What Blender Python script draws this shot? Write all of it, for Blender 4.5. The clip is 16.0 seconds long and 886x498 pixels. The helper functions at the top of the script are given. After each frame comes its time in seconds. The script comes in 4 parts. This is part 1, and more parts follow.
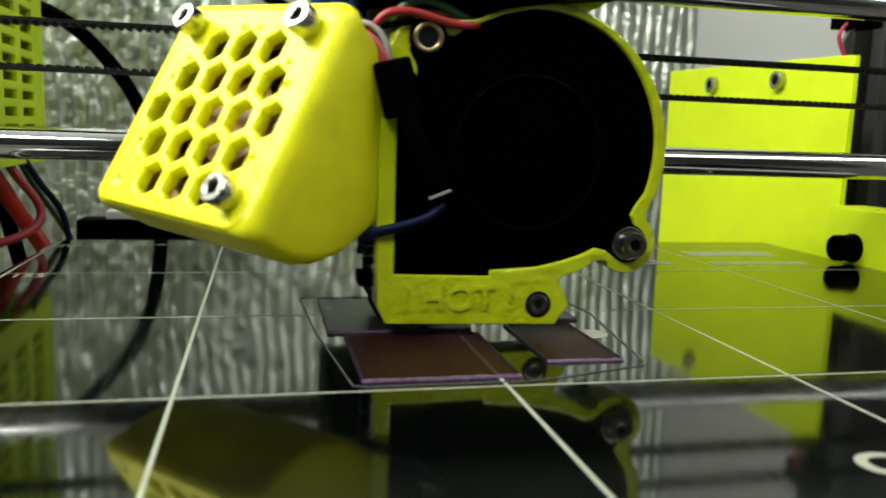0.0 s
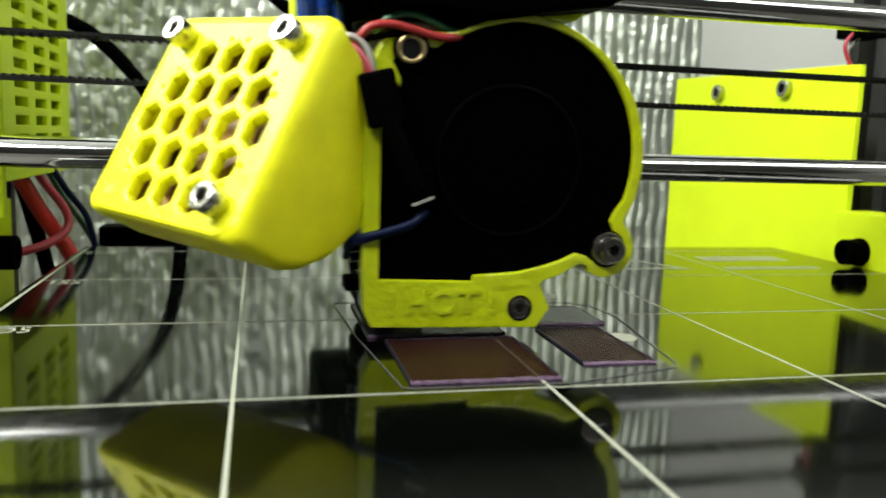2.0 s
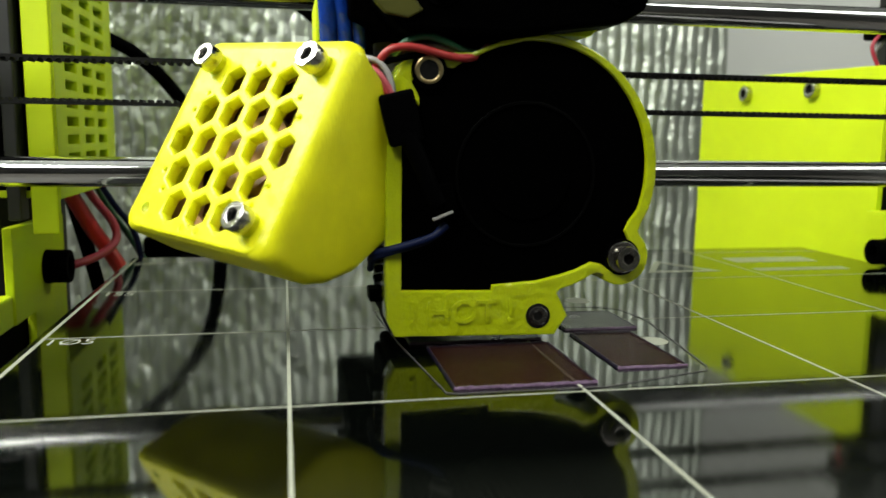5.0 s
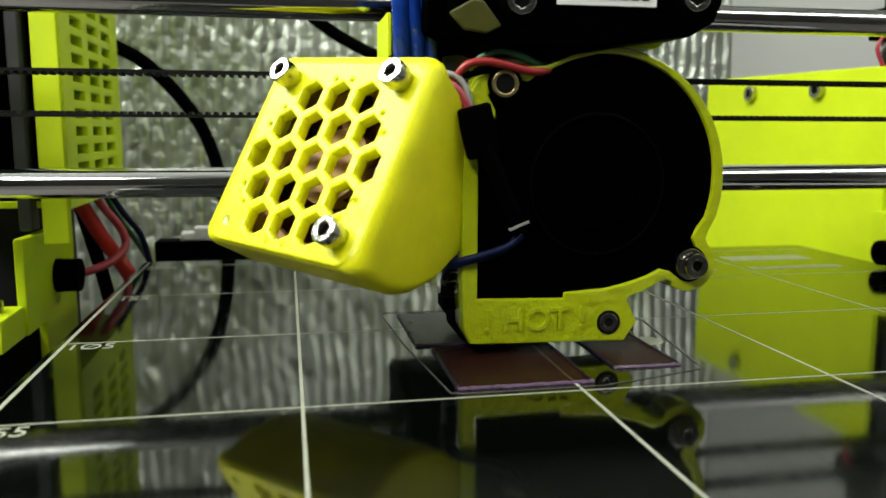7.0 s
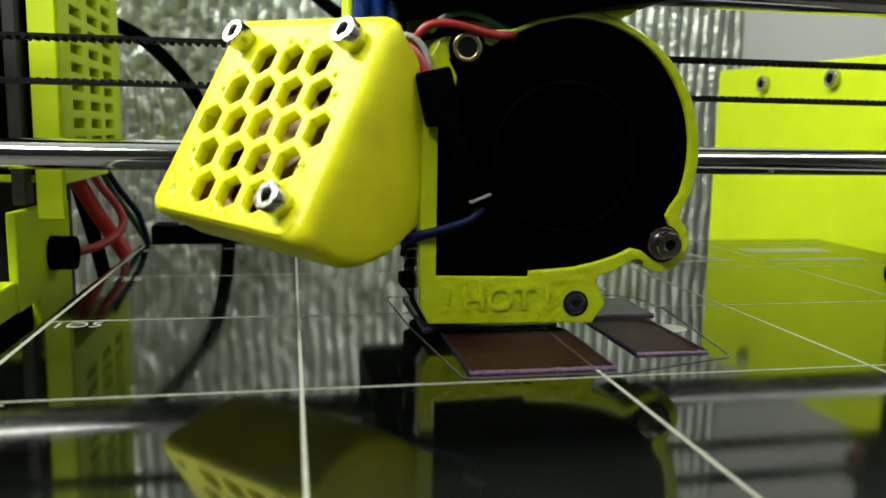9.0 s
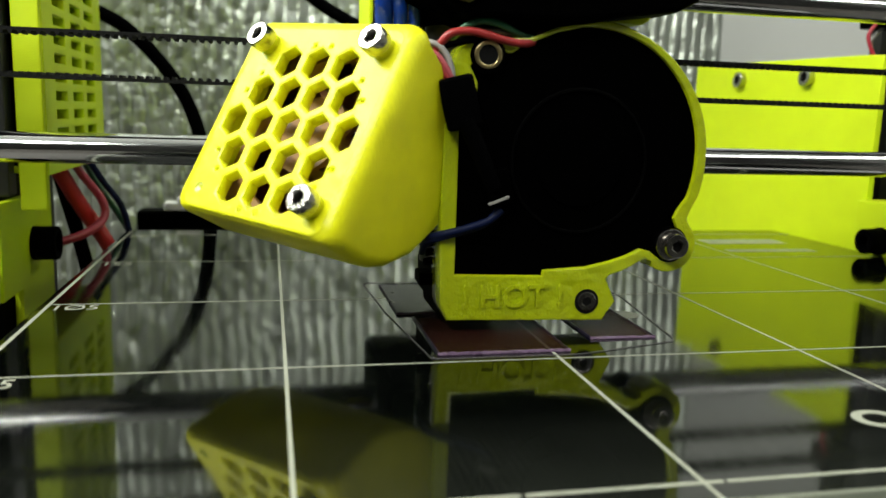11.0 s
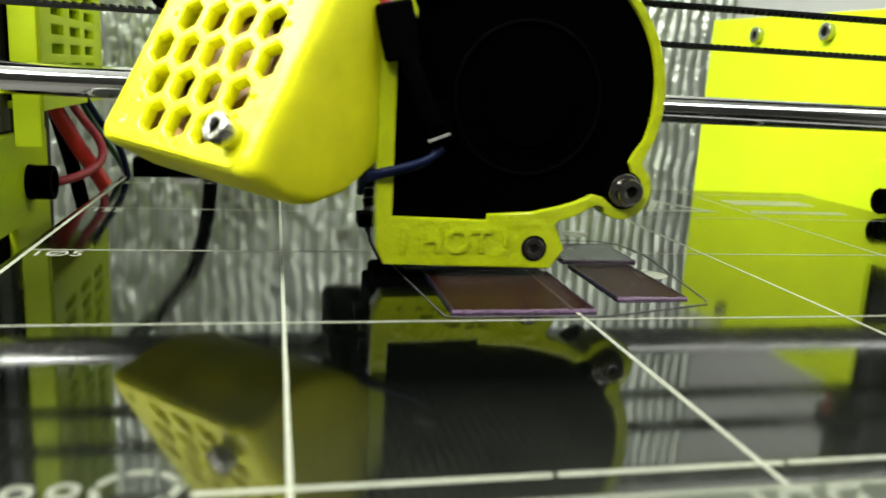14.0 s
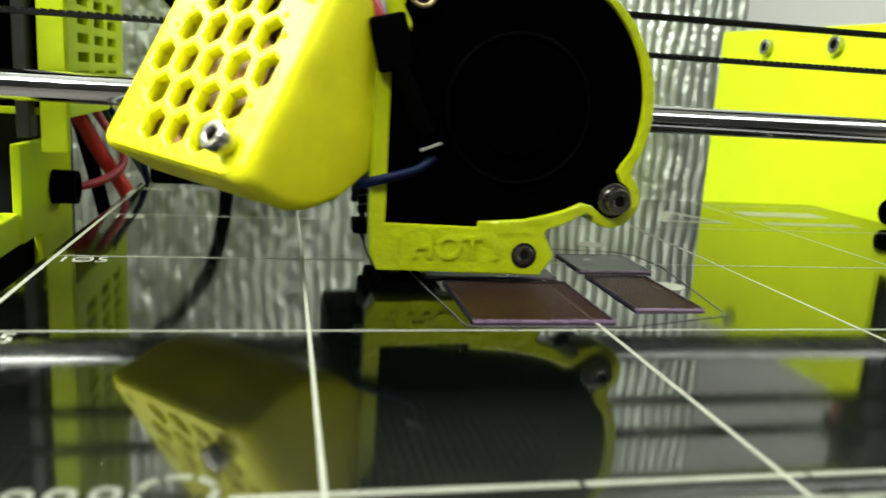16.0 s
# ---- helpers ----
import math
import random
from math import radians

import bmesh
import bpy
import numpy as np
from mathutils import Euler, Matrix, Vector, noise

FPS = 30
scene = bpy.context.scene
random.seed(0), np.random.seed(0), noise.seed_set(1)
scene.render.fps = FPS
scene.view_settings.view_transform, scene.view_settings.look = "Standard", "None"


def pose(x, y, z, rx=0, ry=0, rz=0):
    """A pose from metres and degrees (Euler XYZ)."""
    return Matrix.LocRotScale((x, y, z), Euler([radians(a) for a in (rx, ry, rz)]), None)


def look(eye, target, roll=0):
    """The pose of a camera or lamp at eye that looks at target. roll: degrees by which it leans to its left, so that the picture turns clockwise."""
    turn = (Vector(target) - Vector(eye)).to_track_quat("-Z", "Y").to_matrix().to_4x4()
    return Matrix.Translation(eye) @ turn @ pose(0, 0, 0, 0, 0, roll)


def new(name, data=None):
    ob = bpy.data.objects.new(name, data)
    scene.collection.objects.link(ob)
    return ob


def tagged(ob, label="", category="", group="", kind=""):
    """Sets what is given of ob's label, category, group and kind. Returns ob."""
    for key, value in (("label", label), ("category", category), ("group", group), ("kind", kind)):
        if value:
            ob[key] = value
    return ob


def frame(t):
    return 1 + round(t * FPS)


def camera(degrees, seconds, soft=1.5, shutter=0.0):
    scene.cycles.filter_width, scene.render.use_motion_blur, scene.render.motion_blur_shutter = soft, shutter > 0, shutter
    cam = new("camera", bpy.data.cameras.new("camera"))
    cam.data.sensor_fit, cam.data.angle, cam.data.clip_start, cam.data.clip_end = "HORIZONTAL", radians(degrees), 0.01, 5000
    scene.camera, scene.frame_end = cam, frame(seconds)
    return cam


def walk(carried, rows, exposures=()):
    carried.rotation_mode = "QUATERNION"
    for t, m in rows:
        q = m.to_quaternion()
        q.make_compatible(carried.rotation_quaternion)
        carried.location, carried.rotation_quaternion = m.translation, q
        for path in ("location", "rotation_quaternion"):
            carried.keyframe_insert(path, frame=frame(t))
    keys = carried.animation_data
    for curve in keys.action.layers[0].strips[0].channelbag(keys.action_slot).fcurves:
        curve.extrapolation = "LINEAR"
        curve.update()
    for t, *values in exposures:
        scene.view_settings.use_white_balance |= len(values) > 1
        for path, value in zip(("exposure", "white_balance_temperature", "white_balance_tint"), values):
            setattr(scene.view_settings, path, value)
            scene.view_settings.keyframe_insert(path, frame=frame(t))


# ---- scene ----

MM = 0.001

# ---- camera: seconds, millimetres, yaw, pitch, roll ----
cam = camera(58.0, 16.0, soft=1.6, shutter=0.4)
PATH = [
    (0.0, 62.6, -70.7, 39.2, -12.85, -8.46, -2.02),
    (0.5, 59.1, -70.6, 39.0, -12.34, -8.45, -1.70),
    (1.0, 56.6, -71.4, 39.0, -13.34, -7.70, -1.81),
    (1.5, 55.7, -72.4, 39.4, -14.92, -7.64, -2.17),
    (2.0, 53.7, -75.2, 40.0, -13.16, -8.10, -1.91),
    (2.5, 53.0, -76.8, 41.6, -12.03, -8.36, -1.56),
    (3.0, 53.2, -78.6, 41.4, -13.47, -8.00, -1.57),
    (3.5, 54.6, -78.1, 41.4, -13.47, -8.30, -1.27),
    (4.0, 53.1, -79.2, 42.4, -12.17, -8.26, -1.14),
    (4.2, 52.3, -79.9, 43.1, -11.28, -8.30, -0.93),
    (6.3, 48.1, -81.6, 43.6, -11.32, -8.11, -0.46),
    (6.5, 48.9, -79.5, 44.8, -11.11, -8.34, -0.31),
    (7.0, 48.5, -81.6, 46.5, -10.98, -8.50, -0.20),
    (7.5, 50.2, -80.1, 44.3, -10.14, -7.89, -0.34),
    (8.0, 50.3, -80.0, 43.2, -10.10, -8.14, -0.40),
    (8.5, 49.5, -78.0, 42.0, -10.54, -8.21, -0.60),
    (9.0, 48.7, -75.6, 40.3, -10.84, -8.48, -1.02),
    (9.2, 47.5, -76.1, 40.9, -12.03, -8.84, -1.37),
    (11.3, 47.5, -79.2, 44.2, -12.38, -10.06, -1.89),
    (11.5, 46.9, -78.0, 42.1, -12.00, -10.64, -2.08),
    (12.0, 48.1, -75.9, 43.2, -12.35, -11.73, -2.51),
    (12.5, 48.9, -75.8, 42.0, -11.58, -11.68, -2.47),
    (13.0, 48.8, -75.4, 40.0, -12.19, -11.68, -2.88),
    (13.5, 48.7, -74.6, 40.2, -13.09, -12.19, -2.96),
    (14.0, 48.3, -74.1, 39.2, -12.27, -12.36, -3.10),
    (14.5, 47.8, -75.0, 38.9, -13.62, -11.94, -3.25),
    (15.0, 48.2, -73.6, 38.5, -12.61, -13.09, -3.15),
    (15.5, 47.2, -76.1, 39.4, -13.42, -11.46, -3.39),
    (16.0, 45.4, -78.2, 40.1, -11.73, -11.92, -3.52),
]


def camera_pose(x, y, z, yaw, pitch, roll):
    eye = Vector((x, y, z)) * MM
    a, b = radians(yaw), radians(pitch)
    way = Vector((-math.sin(a) * math.cos(b), math.cos(a) * math.cos(b), math.sin(b)))
    return look(eye, eye + way, -roll)


cam.data.dof.use_dof, cam.data.dof.focus_distance, cam.data.dof.aperture_fstop = True, 0.18, 24.0
EXPOSURES = [(0.0, -0.47), (0.5, -0.42), (1.5, -0.14), (3.5, -0.22), (4.2, -0.39), (6.3, -0.56), (7.0, -0.59), (9.0, -0.6), (11.5, -0.49), (12.5, -0.29), (14.5, 0.09), (16.0, 0.01)]
walk(cam, [(t, camera_pose(*r)) for t, *r in PATH], EXPOSURES)

# travel of the bed along y and of the print head along x, in millimetres
BED_TRAVEL = [(0.0, -5.7), (0.5, -4.2), (0.6, 7.2), (0.7, 14.7), (0.8, 21.9), (0.9, 23.9), (1.0, 24.3), (1.1, 28.1), (1.2, 28.2), (1.3, 28.3), (1.4, 22.4), (1.5, 15.7), (1.6, 8.1), (1.7, 2.1), (1.8, -2.2), (1.9, -3.1), (2.0, -7.1), (2.1, -9.9), (2.2, -8.8), (2.3, -6.8), (2.4, -0.3), (2.5, 9.6), (2.6, 23.1), (2.7, 26.7), (2.8, 27.0), (2.9, 27.3), (3.0, 24.3), (3.1, 24.9), (3.2, 24.6), (3.3, 23.9), (3.4, 18.6), (3.5, 8.7), (3.6, 2.7), (3.7, -2.0), (3.8, -5.5), (3.9, -7.0), (4.0, -7.2), (4.2, -6.7), (6.3, -6.2), (6.5, -4.8), (7.0, -0.0), (7.5, -5.9), (8.0, -4.1), (8.5, -3.4), (9.0, -4.2), (9.2, 3.9), (11.3, 5.7), (11.5, -3.3), (11.6, -5.1), (11.7, -4.3), (11.8, -1.2), (11.9, 8.9), (12.0, 10.0), (12.1, 7.6), (12.2, 3.8), (12.3, 0.9), (12.4, -2.6), (12.5, -1.9), (12.6, -0.2), (12.7, 3.3), (12.8, 8.4), (12.9, 6.4), (13.0, 2.6), (13.1, 2.0), (13.2, 0.1), (13.3, 2.6), (13.5, 6.4), (13.7, 7.0), (13.9, 1.1), (14.0, -2.8), (14.1, -5.3), (14.3, 1.8), (14.5, 10.6), (14.7, 7.2), (15.0, -5.5), (15.2, 1.3), (15.5, 14.2), (16.0, -5.6)]
HEAD_TRAVEL = [(0.0, 0.6), (0.1, -3.9), (0.2, -11.5), (0.3, -25.8), (0.4, -26.1), (0.5, -28.5), (0.6, -28.9), (0.7, -28.0), (0.8, -27.9), (0.9, -27.1), (1.0, -23.2), (1.1, -17.4), (1.2, -8.0), (1.3, -3.1), (1.4, -0.2), (1.5, 1.1), (1.6, -0.2), (1.7, -0.8), (1.8, -2.7), (1.9, -4.0), (2.0, -9.6), (2.1, -16.9), (2.2, -24.2), (2.3, -27.4), (2.4, -28.3), (2.5, -29.2), (2.6, -28.1), (2.7, -27.1), (2.8, -23.5), (2.9, -17.4), (3.0, -10.0), (3.1, -3.3), (3.2, 0.2), (3.3, 0.9), (3.4, 1.1), (3.5, 1.6), (3.6, 0.9), (3.7, 0.2), (3.8, -0.6), (3.9, -3.3), (4.0, -7.8), (4.2, -19.1), (6.3, -1.6), (6.5, -1.9), (7.0, 0.0), (7.5, -6.4), (8.0, -7.4), (8.5, -7.4), (9.0, -9.7), (9.2, -0.7), (11.3, -3.1), (11.4, -8.1), (11.5, -12.4), (11.6, -13.8), (11.7, -10.3), (11.8, -6.5), (11.9, -2.4), (12.0, -0.7), (12.1, -3.4), (12.2, -8.2), (12.3, -11.4), (12.4, -14.5), (12.5, -12.4), (12.6, -9.9), (12.7, -5.5), (12.8, -2.3), (12.9, -5.9), (13.0, -8.9), (13.1, -12.3), (13.2, -14.6), (13.3, -13.0), (13.4, -9.8), (13.5, -5.8), (13.6, -1.3), (13.7, -3.6), (13.8, -7.1), (13.9, -11.2), (14.0, -15.4), (14.1, -17.5), (14.2, -14.2), (14.3, -9.7), (14.4, -6.1), (14.5, -1.8), (14.6, -1.8), (14.7, -6.3), (14.8, -10.0), (14.9, -15.0), (15.0, -19.5), (15.1, -18.4), (15.2, -14.6), (15.3, -9.7), (15.5, -0.6), (16.0, -20.5)]

# ---- light ----
world = bpy.data.worlds.new("world")
scene.world = world
world.use_nodes = True
world.node_tree.nodes["Background"].inputs[0].default_value = (0.9, 0.95, 1.0, 1)
world.node_tree.nodes["Background"].inputs[1].default_value = 0.05


def area(name, eye, target, size, size_y, watts, colour):
    data = bpy.data.lights.new(name, "AREA")
    data.shape, data.size, data.size_y, data.energy, data.color = "RECTANGLE", size, size_y, watts, colour
    ob = new(name, data)
    ob.matrix_world = look(eye, target)
    return ob


area("batten_light", (-0.38, -0.02, 0.54), (-0.02, 0.12, 0.0), 1.1, 0.12, 19.0, (0.97, 1.0, 0.90))
# added: puts the bright streak on the right rod and lifts faces turned right
area("rod_streak_light", (0.78, -0.02, 0.54), (0.6, 0.12, 0.0), 1.0, 0.12, 4.2, (0.97, 1.0, 0.92))
# added fill: brightens the ceiling, whose bounce softens the shade
area("ceiling_fill_light", (-0.38, -0.02, 0.70), (-0.38, -0.02, 1.65), 1.1, 0.12, 22.0, (0.97, 1.0, 0.92))
area("room_fill_light", (0.5, -0.9, 1.50), (0.3, -0.5, 0.0), 0.6, 0.6, 0.4, (0.95, 1.0, 0.92))


# ---- materials ----
def mat(name, colour, rough=0.5, metal=0.0, vary=0.0, size=0.01, bump=0.0, bump_size=0.0006, rough_vary=0.0, spec=0.5, coat=0.0):
    m = bpy.data.materials.new(name)
    m.use_nodes = True
    nt = m.node_tree
    b = nt.nodes["Principled BSDF"]
    b.inputs["Base Color"].default_value = (*colour, 1)
    b.inputs["Roughness"].default_value = rough
    b.inputs["Metallic"].default_value = metal
    b.inputs["Specular IOR Level"].default_value = spec
    b.inputs["Coat Weight"].default_value = coat
    tc = nt.nodes.new("ShaderNodeTexCoord")
    if vary or rough_vary:
        n = nt.nodes.new("ShaderNodeTexNoise")
        n.inputs["Scale"].default_value = 1 / size
        n.inputs["Detail"].default_value = 5
        nt.links.new(tc.outputs["Object"], n.inputs["Vector"])
        if vary:
            mix = nt.nodes.new("ShaderNodeMix")
            mix.data_type = "RGBA"
            mix.inputs[6].default_value = (*[c * (1 - vary) for c in colour], 1)
            mix.inputs[7].default_value = (*[min(1, c * (1 + vary)) for c in colour], 1)
            nt.links.new(n.outputs["Fac"], mix.inputs[0])
            nt.links.new(mix.outputs[2], b.inputs["Base Color"])
        if rough_vary:
            mr = nt.nodes.new("ShaderNodeMapRange")
            mr.inputs["To Min"].default_value = max(0, rough - rough_vary)
            mr.inputs["To Max"].default_value = min(1, rough + rough_vary)
            nt.links.new(n.outputs["Fac"], mr.inputs["Value"])
            nt.links.new(mr.outputs["Result"], b.inputs["Roughness"])
    if bump:
        n2 = nt.nodes.new("ShaderNodeTexNoise")
        n2.inputs["Scale"].default_value = 1 / bump_size
        n2.inputs["Detail"].default_value = 3
        nt.links.new(tc.outputs["Object"], n2.inputs["Vector"])
        bp = nt.nodes.new("ShaderNodeBump")
        bp.inputs["Strength"].default_value = bump
        bp.inputs["Distance"].default_value = bump_size * 0.5
        nt.links.new(n2.outputs["Fac"], bp.inputs["Height"])
        nt.links.new(bp.outputs["Normal"], b.inputs["Normal"])
    return m


def plastic(name, colour, axis, layer=0.0004, rough=0.42, strength=0.35, gloss=0.22, deep=0.2, blotch=0.10):
    """Printed plastic: fine layer lines across one axis, soft blotches, a little light carried inside."""
    m = mat(name, colour, rough, vary=blotch, size=0.012, rough_vary=0.08, spec=gloss)
    nt = m.node_tree
    b = nt.nodes["Principled BSDF"]
    b.inputs["Subsurface Weight"].default_value = deep
    b.inputs["Subsurface Radius"].default_value = (1.0, 1.0, 0.2)
    b.inputs["Subsurface Scale"].default_value = 0.003
    tc = nt.nodes.new("ShaderNodeTexCoord")
    w = nt.nodes.new("ShaderNodeTexWave")
    w.bands_direction = axis
    w.inputs["Scale"].default_value = 0.314 / layer
    w.inputs["Distortion"].default_value = 0.6
    w.inputs["Detail"].default_value = 2
    nt.links.new(tc.outputs["Object"], w.inputs["Vector"])
    n = nt.nodes.new("ShaderNodeTexNoise")
    n.inputs["Scale"].default_value = 500
    nt.links.new(tc.outputs["Object"], n.inputs["Vector"])
    add = nt.nodes.new("ShaderNodeMath")
    add.operation = "ADD"
    nt.links.new(w.outputs["Fac"], add.inputs[0])
    nt.links.new(n.outputs["Fac"], add.inputs[1])
    bp = nt.nodes.new("ShaderNodeBump")
    bp.inputs["Strength"].default_value = strength
    bp.inputs["Distance"].default_value = 0.0001
    nt.links.new(add.outputs[0], bp.inputs["Height"])
    nt.links.new(bp.outputs["Normal"], b.inputs["Normal"])
    return m


def rippled(m, scale, strength):
    """Melted, slightly wavy skin over the layer lines."""
    nt = m.node_tree
    b = nt.nodes["Principled BSDF"]
    old = b.inputs["Normal"].links[0].from_socket
    tc = nt.nodes.new("ShaderNodeTexCoord")
    n = nt.nodes.new("ShaderNodeTexNoise")
    n.inputs["Scale"].default_value = scale
    n.inputs["Detail"].default_value = 3
    nt.links.new(tc.outputs["Object"], n.inputs["Vector"])
    bp = nt.nodes.new("ShaderNodeBump")
    bp.inputs["Strength"].default_value = strength
    bp.inputs["Distance"].default_value = 0.0012
    nt.links.new(n.outputs["Fac"], bp.inputs["Height"])
    nt.links.new(old, bp.inputs["Normal"])
    nt.links.new(bp.outputs["Normal"], b.inputs["Normal"])


NEON = (0.62, 0.78, 0.012)
M_YELLOW = plastic("yellow_print", NEON, "Z")
M_YELLOW_X = plastic("yellow_print_side", NEON, "Y")
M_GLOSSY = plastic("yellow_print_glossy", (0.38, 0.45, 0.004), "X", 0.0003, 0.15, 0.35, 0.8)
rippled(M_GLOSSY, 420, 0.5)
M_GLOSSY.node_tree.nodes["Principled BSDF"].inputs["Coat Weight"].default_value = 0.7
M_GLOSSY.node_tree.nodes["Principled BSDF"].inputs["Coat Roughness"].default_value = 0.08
M_FAN = plastic("yellow_print_warm", (0.77, 0.77, 0.008), "Y", 0.0004, 0.38, 0.22, 0.40, 0.7, 0.3)
M_FAN.node_tree.nodes["Principled BSDF"].inputs["Subsurface Scale"].default_value = 0.0035
rippled(M_FAN, 110, 0.42)
M_BLACK = mat("black_plastic", (0.0003, 0.0003, 0.0003), 0.5, vary=0.2, bump=0.05, spec=0.006)
M_MATT = mat("black_sleeve", (0.0005, 0.0005, 0.0006), 0.6, bump=0.3, bump_size=0.0008, spec=0.012)
M_FRAME = mat("black_frame", (0.004, 0.004, 0.004), 0.5, vary=0.25, size=0.02, bump=0.15)
M_INLET = mat("inlet_edge", (0.0008, 0.0008, 0.0008), 0.35, spec=0.035)
M_GREY = mat("dark_grey_metal", (0.05, 0.05, 0.052), 0.45, metal=0.5, vary=0.2, bump=0.1)
M_STEEL = mat("polished_steel", (0.62, 0.62, 0.62), 0.10, metal=1.0, vary=0.04, size=0.02, rough_vary=0.04)
M_SCREW = mat("screw_steel", (0.44, 0.43, 0.41), 0.2, metal=1.0, vary=0.3, size=0.002, bump=0.35, bump_size=0.0006)
M_DARKSCREW = mat("dark_screw", (0.36, 0.34, 0.32), 0.2, metal=1.0, vary=0.2, size=0.002)
# near black stands in for the shade inside sockets and bores
M_HOLE_SHADE = mat("hole_shade", (0.003, 0.003, 0.003), 0.6, spec=0.1)
# yellow print with the shade beside the extruder put into its colour
M_SHADED_YELLOW = mat("shaded_yellow_print", (0.055, 0.055, 0.006), 0.4, vary=0.2, size=0.004, bump=0.2)
M_BRASS = mat("brass", (0.62, 0.50, 0.25), 0.3, metal=1.0, vary=0.1, size=0.002)
M_RUBBER = mat("belt_rubber", (0.005, 0.005, 0.005), 0.6, vary=0.2, size=0.004, bump=0.2, spec=0.15)
M_BROWN = mat("fan_blade_brown", (0.27, 0.115, 0.045), 0.4, vary=0.1, size=0.005)
M_TAN = mat("fan_frame_tan", (0.30, 0.16, 0.06), 0.5, vary=0.2, size=0.005)
M_RED = mat("red_wire", (0.52, 0.018, 0.014), 0.4, vary=0.1, size=0.004)
# deeper than M_RED: the extruder's shade over these wires is put into the colour
M_SHADED_RED = mat("shaded_red_wire", (0.30, 0.018, 0.018), 0.4, vary=0.15, size=0.004)
M_DARKRED = mat("crimson_wire", (0.34, 0.02, 0.04), 0.4, vary=0.1, size=0.004)
M_GREEN = mat("green_wire", (0.01, 0.09, 0.035), 0.4, vary=0.1, size=0.004)
M_BLUE = mat("blue_wire", (0.0015, 0.005, 0.030), 0.5, vary=0.15, size=0.004, spec=0.15)
M_BLUETAPE = mat("blue_film", (0.006, 0.035, 0.26), 0.2, vary=0.25, size=0.004, bump=0.5, bump_size=0.003)
M_WHITEWIRE = mat("grey_wire", (0.24, 0.23, 0.22), 0.45)
M_PINK = mat("pink_wire", (0.38, 0.06, 0.08), 0.45)
M_INK = mat("white_print_ink", (0.31, 0.32, 0.26), 0.5, vary=0.25, size=0.003)
M_FADED = mat("faded_ink", (0.17, 0.18, 0.145), 0.5, vary=0.4, size=0.003)
M_LABEL = mat("white_label", (0.75, 0.75, 0.74), 0.5, vary=0.03)
M_BAR = mat("label_bars", (0.02, 0.02, 0.02), 0.5)
M_FILAMENT2 = mat("brown_print", (0.026, 0.0085, 0.0065), 0.38, vary=0.3, size=0.006, bump=0.12, bump_size=0.0005, rough_vary=0.08, spec=0.06)
M_FILAMENT2.node_tree.nodes["Principled BSDF"].inputs["Alpha"].default_value = 0.5
# paler than the other beads: the glint on the front rim is in the colour
M_BEAD_GLINT = mat("purple_bead_glint", (0.12, 0.075, 0.13), 0.12, vary=0.5, size=0.0012, bump=1.0, bump_size=0.0007, rough_vary=0.1)
M_SKIRT = mat("thin_outline", (0.09, 0.085, 0.09), 0.35, vary=0.4, size=0.004, bump=0.3)
M_FILAMENT = mat("purple_print", (0.010, 0.007, 0.019), 0.30, vary=0.25, size=0.006, bump=0.25, bump_size=0.0005, rough_vary=0.08, spec=0.18)
M_BED = mat("bed_sheet", (0.0008, 0.0011, 0.0009), 0.05, vary=0.3, size=0.02)


